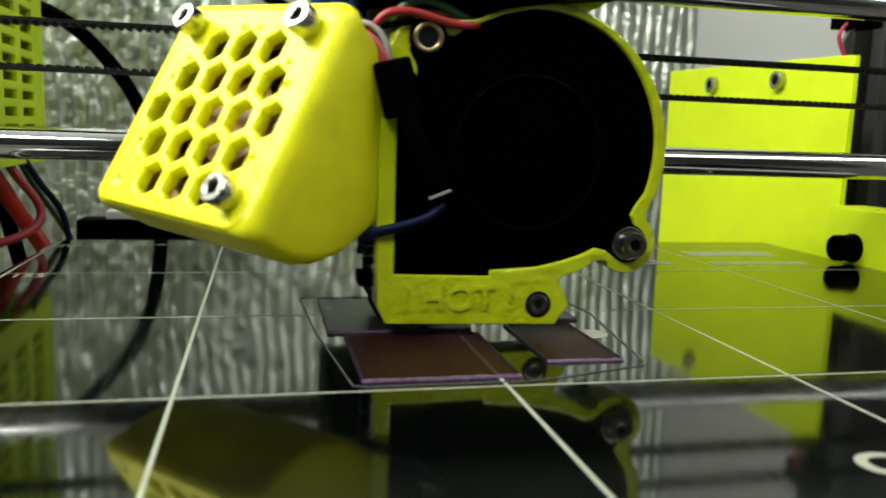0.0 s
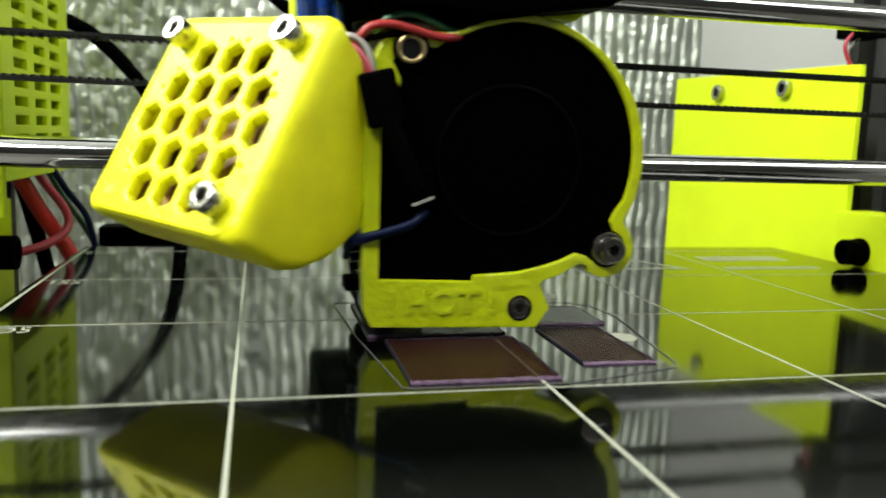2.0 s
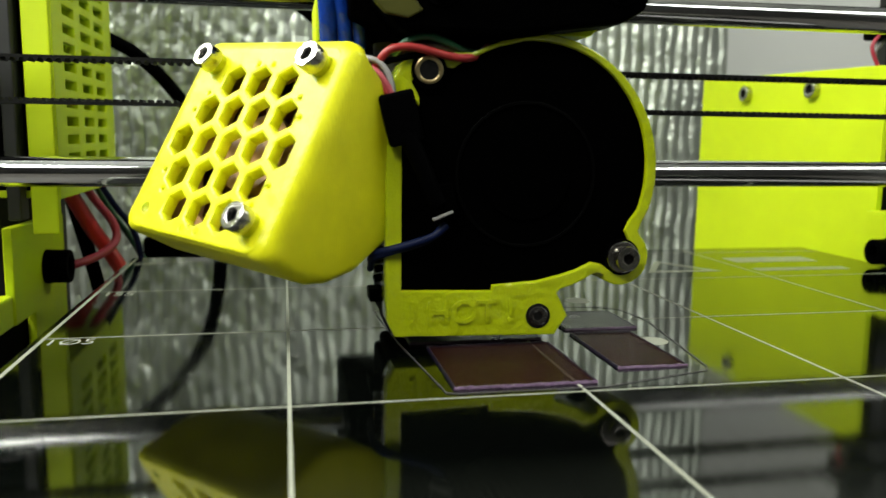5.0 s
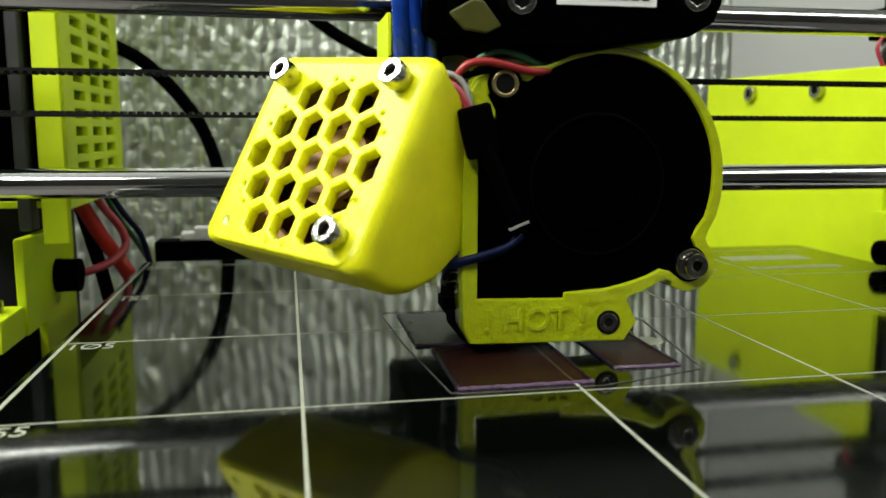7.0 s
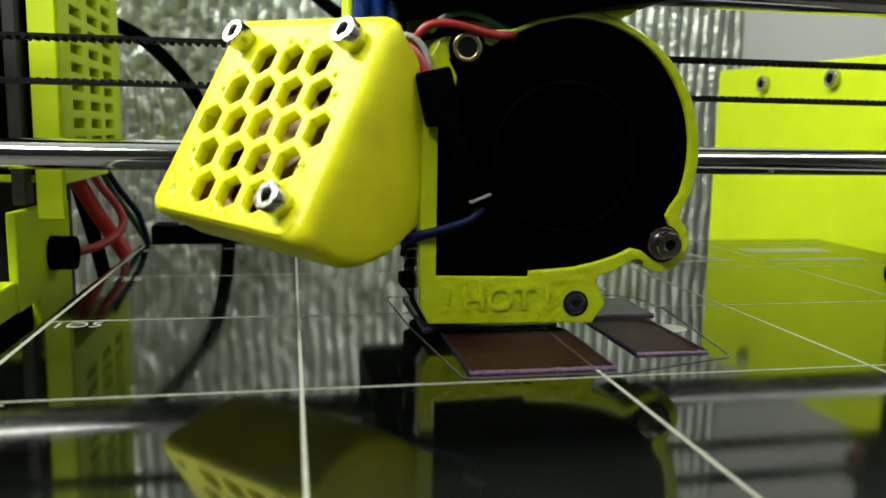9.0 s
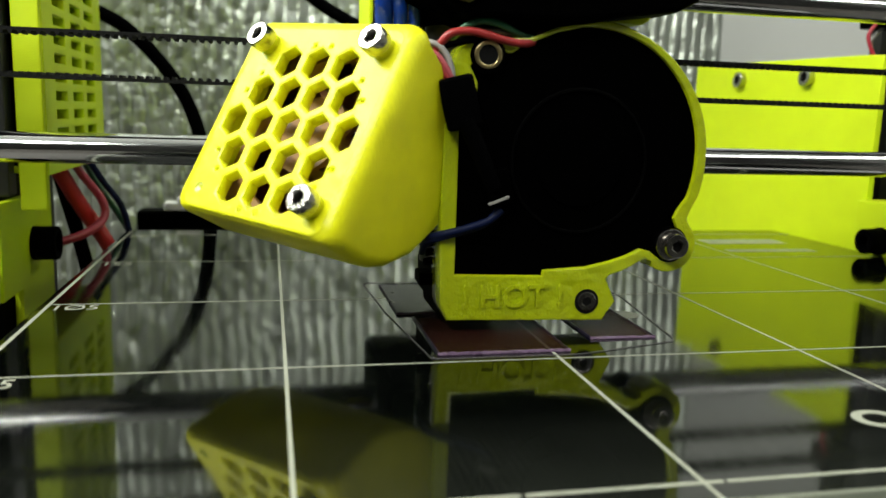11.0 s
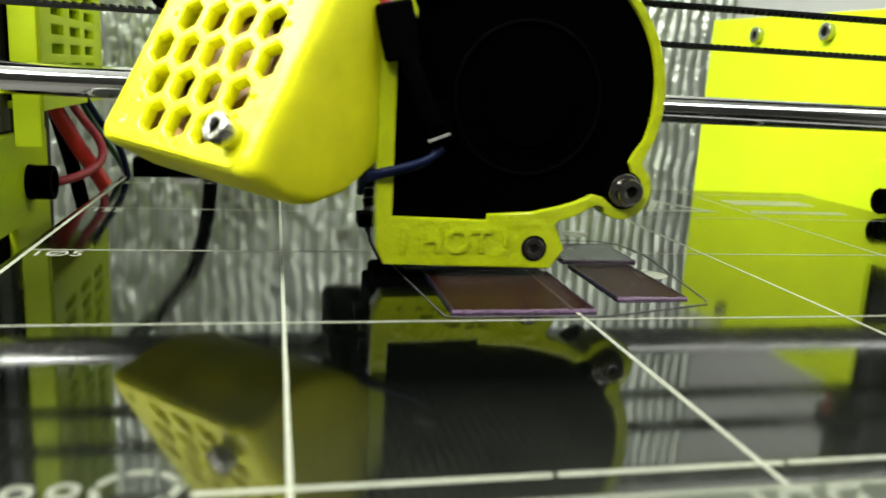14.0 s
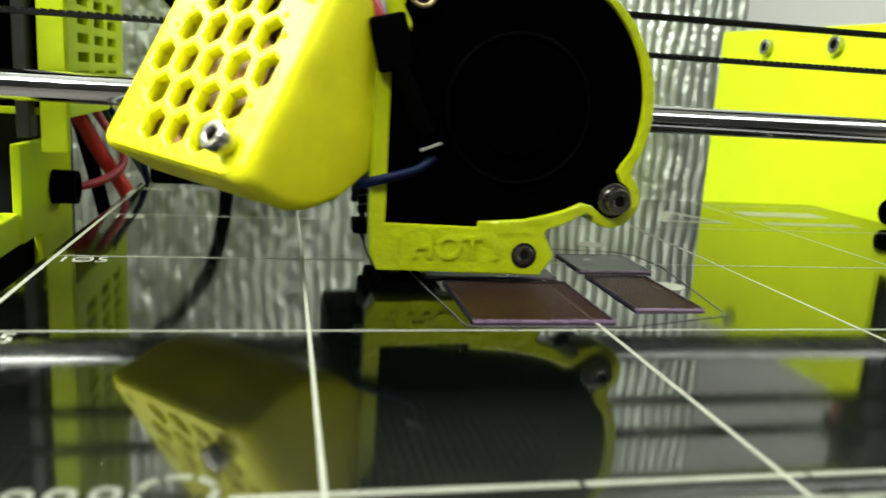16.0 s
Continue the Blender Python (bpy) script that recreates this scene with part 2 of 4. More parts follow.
def scratched(m, base, spread):
    """Fine scratches along y, smudges and a dusty light haze painted into the glossy sheet's colour."""
    nt = m.node_tree
    b = nt.nodes["Principled BSDF"]
    tc = nt.nodes.new("ShaderNodeTexCoord")
    mp = nt.nodes.new("ShaderNodeMapping")
    mp.inputs["Scale"].default_value = (1400, 55, 1)
    nt.links.new(tc.outputs["Object"], mp.inputs["Vector"])
    fine = nt.nodes.new("ShaderNodeTexNoise")
    fine.inputs["Scale"].default_value = 1.0
    fine.inputs["Detail"].default_value = 2
    nt.links.new(mp.outputs["Vector"], fine.inputs["Vector"])
    smudge = nt.nodes.new("ShaderNodeTexNoise")
    smudge.inputs["Scale"].default_value = 45
    smudge.inputs["Detail"].default_value = 6
    nt.links.new(tc.outputs["Object"], smudge.inputs["Vector"])
    mul = nt.nodes.new("ShaderNodeMath")
    mul.operation = "MULTIPLY"
    nt.links.new(fine.outputs["Fac"], mul.inputs[0])
    nt.links.new(smudge.outputs["Fac"], mul.inputs[1])
    mr = nt.nodes.new("ShaderNodeMapRange")
    mr.inputs["From Min"].default_value, mr.inputs["From Max"].default_value = 0.1, 0.42
    mr.inputs["To Min"].default_value, mr.inputs["To Max"].default_value = base - spread, base + spread
    nt.links.new(mul.outputs[0], mr.inputs["Value"])
    nt.links.new(mr.outputs["Result"], b.inputs["Coat Roughness"])
    for link in list(b.inputs["Roughness"].links):
        nt.links.remove(link)
    b.inputs["Roughness"].default_value = 0.5
    b.inputs["Specular IOR Level"].default_value = 0.0
    b.inputs["Coat Weight"].default_value = 1.0
    b.inputs["Coat IOR"].default_value = 1.6
    # faint ribs across the front band, and a dusty haze of light painted there in patches
    old = b.inputs["Base Color"].links[0].from_socket
    sep = nt.nodes.new("ShaderNodeSeparateXYZ")
    nt.links.new(tc.outputs["Object"], sep.inputs[0])
    near = nt.nodes.new("ShaderNodeMapRange")
    near.inputs["From Min"].default_value, near.inputs["From Max"].default_value = 0.026, -0.006
    nt.links.new(sep.outputs["Y"], near.inputs["Value"])
    ribs = nt.nodes.new("ShaderNodeTexWave")
    ribs.inputs["Scale"].default_value = 0.314 / 0.0012
    ribs.inputs["Distortion"].default_value = 0.4
    nt.links.new(tc.outputs["Object"], ribs.inputs["Vector"])
    soft = nt.nodes.new("ShaderNodeMath")
    soft.operation = "MULTIPLY_ADD"
    soft.inputs[1].default_value, soft.inputs[2].default_value = 0.35, 0.35
    nt.links.new(ribs.outputs["Fac"], soft.inputs[0])
    haze = nt.nodes.new("ShaderNodeMath")
    haze.operation = "MULTIPLY"
    nt.links.new(soft.outputs[0], haze.inputs[0])
    nt.links.new(near.outputs["Result"], haze.inputs[1])
    patch = nt.nodes.new("ShaderNodeMath")
    patch.operation = "MULTIPLY"
    nt.links.new(haze.outputs[0], patch.inputs[0])
    nt.links.new(smudge.outputs["Fac"], patch.inputs[1])
    tint = nt.nodes.new("ShaderNodeMix")
    tint.data_type = "RGBA"
    nt.links.new(patch.outputs[0], tint.inputs[0])
    nt.links.new(old, tint.inputs[6])
    tint.inputs[7].default_value = (0.036, 0.040, 0.033, 1)
    nt.links.new(tint.outputs[2], b.inputs["Base Color"])
    bp = nt.nodes.new("ShaderNodeBump")
    bp.inputs["Strength"].default_value = 0.06
    bp.inputs["Distance"].default_value = 0.00005
    nt.links.new(fine.outputs["Fac"], bp.inputs["Height"])
    nt.links.new(bp.outputs["Normal"], b.inputs["Normal"])
    nt.links.new(bp.outputs["Normal"], b.inputs["Coat Normal"])


scratched(M_BED, 0.068, 0.03)
M_BEDEDGE = mat("bed_edge", (0.10, 0.105, 0.095), 0.5, vary=0.25, size=0.012, bump=0.2)
M_STRIP = mat("bed_worn_strip", (0.055, 0.062, 0.048), 0.4, vary=0.5, size=0.006, bump=0.1)
M_WALL = mat("wall_paint", (0.74, 0.75, 0.72), 0.8, vary=0.06, size=0.2, bump=0.15, bump_size=0.004)
M_ROOM = mat("room_paint", (0.075, 0.073, 0.07), 0.85, vary=0.08, size=0.4, bump=0.1, bump_size=0.01)
M_TABLE = mat("table_top", (0.05, 0.045, 0.04), 0.5, vary=0.3, size=0.05, bump=0.1, bump_size=0.002)
M_BOARD = mat("circuit_board", (0.02, 0.03, 0.02), 0.5, vary=0.4, size=0.006)

# crinkled silver bubble foil
M_FOIL = mat("silver_foil", (0.55, 0.59, 0.53), 0.40, metal=0.85, vary=0.12, size=0.006, bump=0.5, bump_size=0.003, rough_vary=0.08)
M_LAMP = bpy.data.materials.new("lamp_diffuser")
M_LAMP.use_nodes = True
M_LAMP.node_tree.nodes["Principled BSDF"].inputs["Emission Color"].default_value = (1, 0.98, 0.93, 1)
M_LAMP.node_tree.nodes["Principled BSDF"].inputs["Emission Strength"].default_value = 6.0


# ---- building helpers; meshes are written in millimetres ----
def finish(bm, name, material, smooth=True, angle=20):
    bmesh.ops.scale(bm, vec=(MM, MM, MM), verts=bm.verts)
    bmesh.ops.recalc_face_normals(bm, faces=bm.faces)
    me = bpy.data.meshes.new(name)
    bm.to_mesh(me)
    bm.free()
    me.materials.append(material)
    if smooth:
        me.shade_smooth()
        me.set_sharp_from_angle(angle=radians(angle))
    return me


def part(name, bm, material, parent=None, label="", smooth=True, angle=20):
    ob = new(name, finish(bm, name, material, smooth, angle) if isinstance(bm, bmesh.types.BMesh) else bm)
    if parent:
        ob.parent = parent
    return tagged(ob, label)


def thing(name, label, category, group="", kind="", at=(0, 0, 0)):
    ob = new(name)
    ob.empty_display_size = 0.01
    ob.matrix_world = pose(*[a * MM for a in at])
    return tagged(ob, label, category, group, kind)


def box(x0, x1, y0, y1, z0, z1, bevel=0.0, seg=2, bm=None):
    bm = bm or bmesh.new()
    r = bmesh.ops.create_cube(bm, size=1)
    for v in r["verts"]:
        v.co = Vector(((x0 + x1) / 2 + v.co.x * (x1 - x0), (y0 + y1) / 2 + v.co.y * (y1 - y0), (z0 + z1) / 2 + v.co.z * (z1 - z0)))
    if bevel:
        es = list({e for v in r["verts"] for e in v.link_edges})
        bmesh.ops.bevel(bm, geom=es, offset=bevel, segments=seg, profile=0.5, affect="EDGES")
    return bm


def rod(p0, p1, r, n=24, r2=None, bm=None, bevel=0.0):
    bm = bm or bmesh.new()
    p0, p1 = Vector(p0), Vector(p1)
    d = p1 - p0
    res = bmesh.ops.create_cone(bm, cap_ends=True, segments=n, radius1=r, radius2=r if r2 is None else r2, depth=d.length)
    m = Matrix.Translation((p0 + p1) / 2) @ d.to_track_quat("Z", "Y").to_matrix().to_4x4()
    if bevel:
        es = [e for e in {e for v in res["verts"] for e in v.link_edges} if len(e.link_faces) == 2 and any(len(f.verts) > 4 for f in e.link_faces)]
        out = bmesh.ops.bevel(bm, geom=es, offset=bevel, segments=2, profile=0.5, affect="EDGES")
        vs = list({v for v in bm.verts if v.is_valid})
        bmesh.ops.transform(bm, matrix=m, verts=vs)
    else:
        bmesh.ops.transform(bm, matrix=m, verts=res["verts"])
    return bm


def prism(points, axis, lo, hi, bevel=0.0, seg=2):
    """A closed outline, given in the two other axes, drawn out along one axis."""
    bm = bmesh.new()
    def co(a, b, c):
        return {"x": (c, a, b), "y": (a, c, b), "z": (a, b, c)}[axis]
    lower = [bm.verts.new(co(a, b, lo)) for a, b in points]
    upper = [bm.verts.new(co(a, b, hi)) for a, b in points]
    n = len(points)
    f0, f1 = bm.faces.new(lower), bm.faces.new(upper)
    for i in range(n):
        bm.faces.new((lower[i], lower[(i + 1) % n], upper[(i + 1) % n], upper[i]))
    bmesh.ops.recalc_face_normals(bm, faces=bm.faces)
    if bevel:
        es = [e for e in bm.edges if e.is_manifold and e.calc_face_angle() > 0.7]
        bmesh.ops.bevel(bm, geom=es, offset=bevel, segments=seg, profile=0.5, affect="EDGES", clamp_overlap=True)
    return bm


def pierced(name, loops, depth, bevel, material, m=Matrix()):
    """A plate with holes: closed outlines in x, y (millimetres), thickness along z, from the plane z = 0 down to -depth."""
    cu = bpy.data.curves.new(name, "CURVE")
    cu.dimensions, cu.fill_mode = "2D", "BOTH"
    cu.extrude, cu.bevel_depth, cu.bevel_resolution = (depth / 2 - bevel) * MM, bevel * MM, 1
    for lp in loops:
        sp = cu.splines.new("POLY")
        sp.points.add(len(lp) - 1)
        for q, (a, b) in zip(sp.points, lp):
            q.co = (a * MM, b * MM, 0, 1)
        sp.use_cyclic_u = True
    ob = bpy.data.objects.new(name, cu)
    scene.collection.objects.link(ob)
    me = bpy.data.meshes.new_from_object(ob.evaluated_get(bpy.context.evaluated_depsgraph_get()))
    bpy.data.objects.remove(ob)
    bpy.data.curves.remove(cu)
    me.transform(m @ Matrix.Translation((0, 0, -depth / 2 * MM)))
    me.materials.clear()
    me.materials.append(material)
    me.shade_smooth()
    me.set_sharp_from_angle(angle=radians(38))
    me.name = name
    return me


def tube(name, points, r, material, parent=None, label="", steps=8, sides=10):
    """A wire through the given points (smooth), radius r."""
    P = [Vector(q) for q in points]
    path = []
    for i in range(len(P) - 1):
        a, b, c, d = P[max(0, i - 1)], P[i], P[i + 1], P[min(len(P) - 1, i + 2)]
        for k in range(steps):
            t = k / steps
            path.append(0.5 * (2 * b + (c - a) * t + (2 * a - 5 * b + 4 * c - d) * t * t + (3 * b - a - 3 * c + d) * t ** 3))
    path.append(P[-1])
    bm = bmesh.new()
    rings, up = [], Vector((0.13, 0.21, 1)).normalized()
    for i, q in enumerate(path):
        d = (path[min(i + 1, len(path) - 1)] - path[max(i - 1, 0)]).normalized()
        s = d.cross(up)
        s = s.normalized() if s.length > 1e-3 else Vector((1, 0, 0))
        up = s.cross(d).normalized()
        rings.append([bm.verts.new(q + r * (math.cos(2 * math.pi * k / sides) * s + math.sin(2 * math.pi * k / sides) * up)) for k in range(sides)])
    for a, b in zip(rings, rings[1:]):
        for k in range(sides):
            bm.faces.new((a[k], a[(k + 1) % sides], b[(k + 1) % sides], b[k]))
    bm.faces.new(rings[0])
    bm.faces.new(rings[-1])
    return part(name, bm, material, parent, label, True, 60)


def lettering(name, text, height, at, material, parent, m=None, depth=0.15, bold=0.0):
    cu = bpy.data.curves.new(name, "FONT")
    cu.body, cu.size, cu.align_x, cu.align_y = text, height * 1.38 * MM, "CENTER", "CENTER"
    cu.extrude, cu.offset = depth * MM, bold * MM
    ob = bpy.data.objects.new(name, cu)
    scene.collection.objects.link(ob)
    me = bpy.data.meshes.new_from_object(ob.evaluated_get(bpy.context.evaluated_depsgraph_get()))
    bpy.data.objects.remove(ob)
    me.transform((m or pose(0, 0, 0)))
    me.transform(pose(*[a * MM for a in at]))
    me.materials.clear()
    me.materials.append(material)
    ob = new(name, me)
    ob.parent = parent
    return ob


def arc(cx, cy, r, a0, a1, n):
    return [(cx + r * math.cos(radians(a0 + (a1 - a0) * i / n)), cy + r * math.sin(radians(a0 + (a1 - a0) * i / n))) for i in range(n + 1)]


def hexagon(cx, cy, r, turn=30):
    return [(cx + r * math.cos(radians(turn + 60 * k)), cy + r * math.sin(radians(turn + 60 * k))) for k in range(6)]


def cap_screw(parent, p, way, r, length, material, name="screw", socket=0.74):
    """A socket-head cap screw: its head's outer end at p, facing along way."""
    p, way = Vector(p), Vector(way).normalized()
    m = Matrix.Translation(p * MM) @ way.to_track_quat("Z", "Y").to_matrix().to_4x4()
    ring = [(r * math.cos(2 * math.pi * k / 24), r * math.sin(2 * math.pi * k / 24)) for k in range(24)]
    me = pierced(name, [ring, hexagon(0, 0, r * socket)], length, 0.25, material, m)
    ob = new(name, me)
    ob.parent = parent
    bm = rod((0, 0, -length * 0.55), (0, 0, -length * 1.02), r * 0.8, 16)
    bmesh.ops.transform(bm, matrix=Matrix.Translation(p) @ way.to_track_quat("Z", "Y").to_matrix().to_4x4(), verts=bm.verts)
    part("socket", bm, M_HOLE_SHADE, ob, "hexagonal socket, painted dark as in shade")
    return ob


# ---- the room and its support ----
def slab(name, bounds, material, label, category):
    x0, x1, y0, y1, z0, z1 = bounds
    return tagged(part(name, box(x0, x1, y0, y1, z0, z1), material, smooth=False), label, category, kind="structure")


FLOOR, TOP = -830, 1650
slab("floor", (-1600, 2000, -1900, 620, FLOOR - 40, FLOOR), M_ROOM, "plain dim room floor", "floor")
slab("ceiling", (-1600, 2000, -1900, 620, TOP, TOP + 40), M_WALL, "plain pale ceiling", "ceiling")
slab("wall_north", (-1600, 2000, 560, 620, FLOOR, TOP), M_WALL, "plain light grey painted wall behind the printer", "wall")
slab("wall_south", (-1600, 2000, -1900, -1860, FLOOR, TOP), M_ROOM, "plain grey wall of the room", "wall")
slab("wall_west", (-1600, -1560, -1860, 560, FLOOR, TOP), M_ROOM, "plain grey wall of the room", "wall")
slab("wall_east", (1960, 2000, -1860, 560, FLOOR, TOP), M_WALL, "plain grey wall of the room", "wall")

table = thing("table", "dark table top under the printer", "table", at=(100, 150, -75))
part("tabletop", box(-650, 750, -450, 380, -30, 0, 2), M_TABLE, table)
for sx in (-610, 710):
    for sy in (-410, 340):
        part("leg", box(sx - 25, sx + 25, sy - 25, sy + 25, FLOOR + 75, -30, 2), M_TABLE, table)

# unseen lamp bodies; the second is added only to carry the streak light
for at, x0, x1 in ((-520, -430, 710), (780, -520, 520)):
    batten = thing("batten_lamp", "unseen long white batten lamp hung over the table", "lamp", "batten lamps", at=(at, -20, 640))
    part("lamp_body", box(x0, x1, -65, 65, 0, 40, 4), M_LABEL, batten)
    for sx in (x0 + 70, x1 - 70):
        part("hanger", rod((sx, 0, 40), (sx, 0, 1010), 3, 10), M_STEEL, batten)
# added lamp out of view: a weak fill from behind the camera
lamp = thing("ceiling_lamp", "unseen flat square ceiling lamp with a glowing white diffuser, added as fill", "lamp", at=(500, -900, 1650))
part("lamp_body", box(-330, 330, -330, 330, -60, 0, 6), M_LABEL, lamp)
part("diffuser", box(-300, 300, -300, 300, -66, -60), M_LAMP, lamp, "glowing white diffuser")

# crinkled foil sheet behind the printer, standing in upright folds
def foil_sheet():
    """Bubble foil: staggered rows of flattened bubbles on a sheet that hangs in shallow upright folds."""
    bm = bmesh.new()
    nx, nz = 720, 300
    x0, x1, z0, z1 = -330.0, 288.0, -75.0, 330.0
    grid = []
    for i in range(nx + 1):
        col = []
        for j in range(nz + 1):
            x, z = x0 + (x1 - x0) * i / nx, z0 + (z1 - z0) * j / nz
            w = noise.noise((x * 0.02, z * 0.008, 3.1)) * 3.0
            ribs = 0.8 + 0.8 * max(0.0, min(1.0, (x - 130) / 60))
            fold = ribs * (0.7 + 0.6 * noise.noise((x * 0.03, z * 0.03, 5.0))) * math.sin((x + 3 * noise.noise((x * 0.01, z * 0.02, 0))) * 2 * math.pi / 6.4)
            x += 1.6 * noise.noise((x * 0.06, z * 0.06, 9.0))
            z += 2.0 * noise.noise((x * 0.05, z * 0.05, 4.0))
            k = round(x / 6.4)
            bx, bz = x / 6.4 - k, (z / 12.0 + 0.5 * (k % 2)) % 1.0 - 0.5
            d = (bx * bx + bz * bz) * 4.6
            bub = (0.85 - 0.7 * max(0.0, min(1.0, (x - 130) / 60))) * math.sqrt(max(0.0, 1 - d)) * (0.65 + 0.7 * noise.noise((k * 1.7, math.floor(z / 12.0 + 0.5 * (k % 2)) * 2.3, 0.5)))
            cr = 0.9 * noise.noise((x * 0.13, z * 0.07, 7.7)) + 0.35 * noise.noise((x * 0.4, z * 0.3, 1.7))
            col.append(bm.verts.new((x, 330 + w + fold - bub + cr, z)))
        grid.append(col)
    for i in range(nx):
        for j in range(nz):
            bm.faces.new((grid[i][j], grid[i + 1][j], grid[i + 1][j + 1], grid[i][j + 1]))
    ob = part("foil_curtain", bm, M_FOIL, None, "", True, 80)
    so = ob.modifiers.new("thickness", "SOLIDIFY")
    so.thickness = 0.0012
    return tagged(ob, "crinkled silver bubble foil hanging in upright folds", "foil sheet")


foil_sheet()


# ---- the printer's fixed parts ----
def frame_side(x0, x1, strip0, strip1, deep, low):
    t = thing("printer_frame", "black upright side of the printer frame", "printer frame", group="printer frame sides")
    part("upright", box(x0, x1, 208, 214, -75, 320, 0.6), M_FRAME, t)
    part("edge_strip", box(strip0, strip1, deep, deep + 7, low, 320, 0.5), M_GREY, t, "dark grey metal strip")
    return t


frame_side(-110, -24.5, -25.2, -21.6, 157, 18)
frame_side(288, 420, 296, 301, 201.2, -75)


def electronics_box():
    t = thing("electronics_box", "bright yellow printed electronics box with a slotted side", "electronics box")
    loops = [[(160, 24), (237, 24), (237, 140), (160, 140)]]
    for r in range(20):
        z = 35 + r * 5.3
        if 59.5 < z < 61:
            continue
        for y0 in (171, 192, 211):
            loops.append([(y0, z - 1.7), (y0 + 14, z - 1.7), (y0 + 14, z + 1.7), (y0, z + 1.7)])
    turn = Matrix(((0, 0, 1, -12 * MM), (1, 0, 0, 0), (0, 1, 0, 0), (0, 0, 0, 1)))
    ob = new("slotted_panel", pierced("slotted_panel", loops, 2.2, 0.3, M_YELLOW, turn))
    ob.parent = t
    part("front_wall", box(-19.5, -12.4, 158.5, 161.5, 14, 140, 0.5), M_YELLOW, t)
    part("inner_wall", box(-60, -19.6, 163, 165, 24, 140, 0.3), M_BLACK, t)
    part("back_wall", box(-60, -14.2, 235, 237, 24, 140, 0.3), M_YELLOW, t)
    part("bottom_wall", box(-60, -14.2, 162, 235, 24, 26, 0.3), M_YELLOW, t)
    part("circuit_board", box(-40, -38, 163, 234, 30, 138), M_BOARD, t, "dark circuit board")
    for k in range(3):
        tube("inner_wire", [(-30 + 3 * k, 170 + 3 * k, 28), (-26, 176 + 5 * k, 50), (-27, 172 + 6 * k, 72), (-24, 178 + 4 * k, 100)], 1.4, M_RED, t, "red wire inside the box")
    return t


electronics_box()


def bolt_bracket(side):
    """Yellow bracket with a black cap bolt that points inwards; side -1: at the low-x frame upright, 1: at the other."""
    t = thing("axis_bracket", "yellow printed bracket with a black cap bolt", "bracket", group="axis brackets")
    if side < 0:
        part("block", prism([(164, -42), (198, -42), (198, 16.2), (147, 17.2), (147, -9.4), (164, -9.4)], "x", -24.0, -21.5, 0.5), M_YELLOW, t)
        part("foot", box(-60, -22, 128, 146.9, -9.5, -0.8, 0.8), M_YELLOW, t)
        nut = part("nut", prism(hexagon(-27.5, 138, 3.2), "z", -0.8, 2.6, 0.3), M_SCREW, t, "steel hexagon nut")
        cap_screw(t, (-14.6, 177, 2.0), (1, 0, 0), 4.8, 6.2, M_MATT, "bolt")
        part("bolt_flange", rod((-21.6, 177, 2.0), (-20.2, 177, 2.0), 5.2, 24), M_MATT, t, "black washer")
        part("motor_body", box(-70, -24.2, 129, 190, -52, -9.6, 1.5), M_BLACK, t, "black motor under the foot")
    else:
        part("block", prism([(128, -12), (169.6, -12), (169.6, 18.2), (128, 18.8)], "x", 254, 268, 0.5), M_YELLOW, t)
        cap_screw(t, (247.0, 156.0, 5.2), (-1, 0, 0), 4.1, 6.4, M_MATT, "bolt")
        part("bolt_flange", rod((254.1, 156.0, 5.2), (252.9, 156.0, 5.2), 4.8, 24), M_MATT, t, "black washer")
        part("motor_body", box(268.5, 320, 147, 190, -52, -13, 1.5), M_BLACK, t, "black motor behind the bracket")
    return t


bolt_bracket(-1)
bolt_bracket(1)


def supply_cover():
    t = thing("power_supply_cover", "tall yellow printed power supply cover with two screws", "power supply")
    part("cover", prism([(168.5, -60), (295, -60), (295, 71.5), (178, 69.5), (168.5, 69)], "x", 257, 259.4, 0.4), M_YELLOW_X, t)
    part("supply_body", box(259.5, 330, 216, 294, -60, 69, 0.8), M_FRAME, t, "black metal supply body")
    for y, z in ((254.5, 63.1), (207.5, 62.7)):
        b = cap_screw(t, (254.2, y, z), (-1, 0, 0.05), 3.2, 3.2, M_SCREW)
    tube("supply_wire", [(259, 175, 68), (256, 176, 76), (260, 175, 82), (266, 174, 88)], 0.7, M_DARKRED, t, "thin red wire")
    tube("supply_wire", [(262, 178, 68), (259, 178, 74), (263, 177, 80), (268, 176, 86)], 0.6, M_WHITEWIRE, t, "thin pale wire")
    part("terminal", box(258, 270, 172, 184, 79, 90, 0.6), M_MATT, t, "black terminal block")
    return t


supply_cover()

for z, lab in ((33.06, "polished steel guide rod"), (77.4, "polished steel guide rod")):
    g = tagged(part("guide_rod", rod((-60, 129, z), (330, 129, z), 3.72, 40), M_STEEL), lab, "guide rod", "guide rods")


# carriage-end blocks that hold the rods, at the far sides
for x0, x1 in ((-78, -50), (318, 345)):
    e = thing("rod_holder", "yellow printed block that holds the guide rods", "rod holder", "rod holders")
    part("holder_body", box(x0, x1, 117, 144, 20, 96, 1.5), M_YELLOW, e)


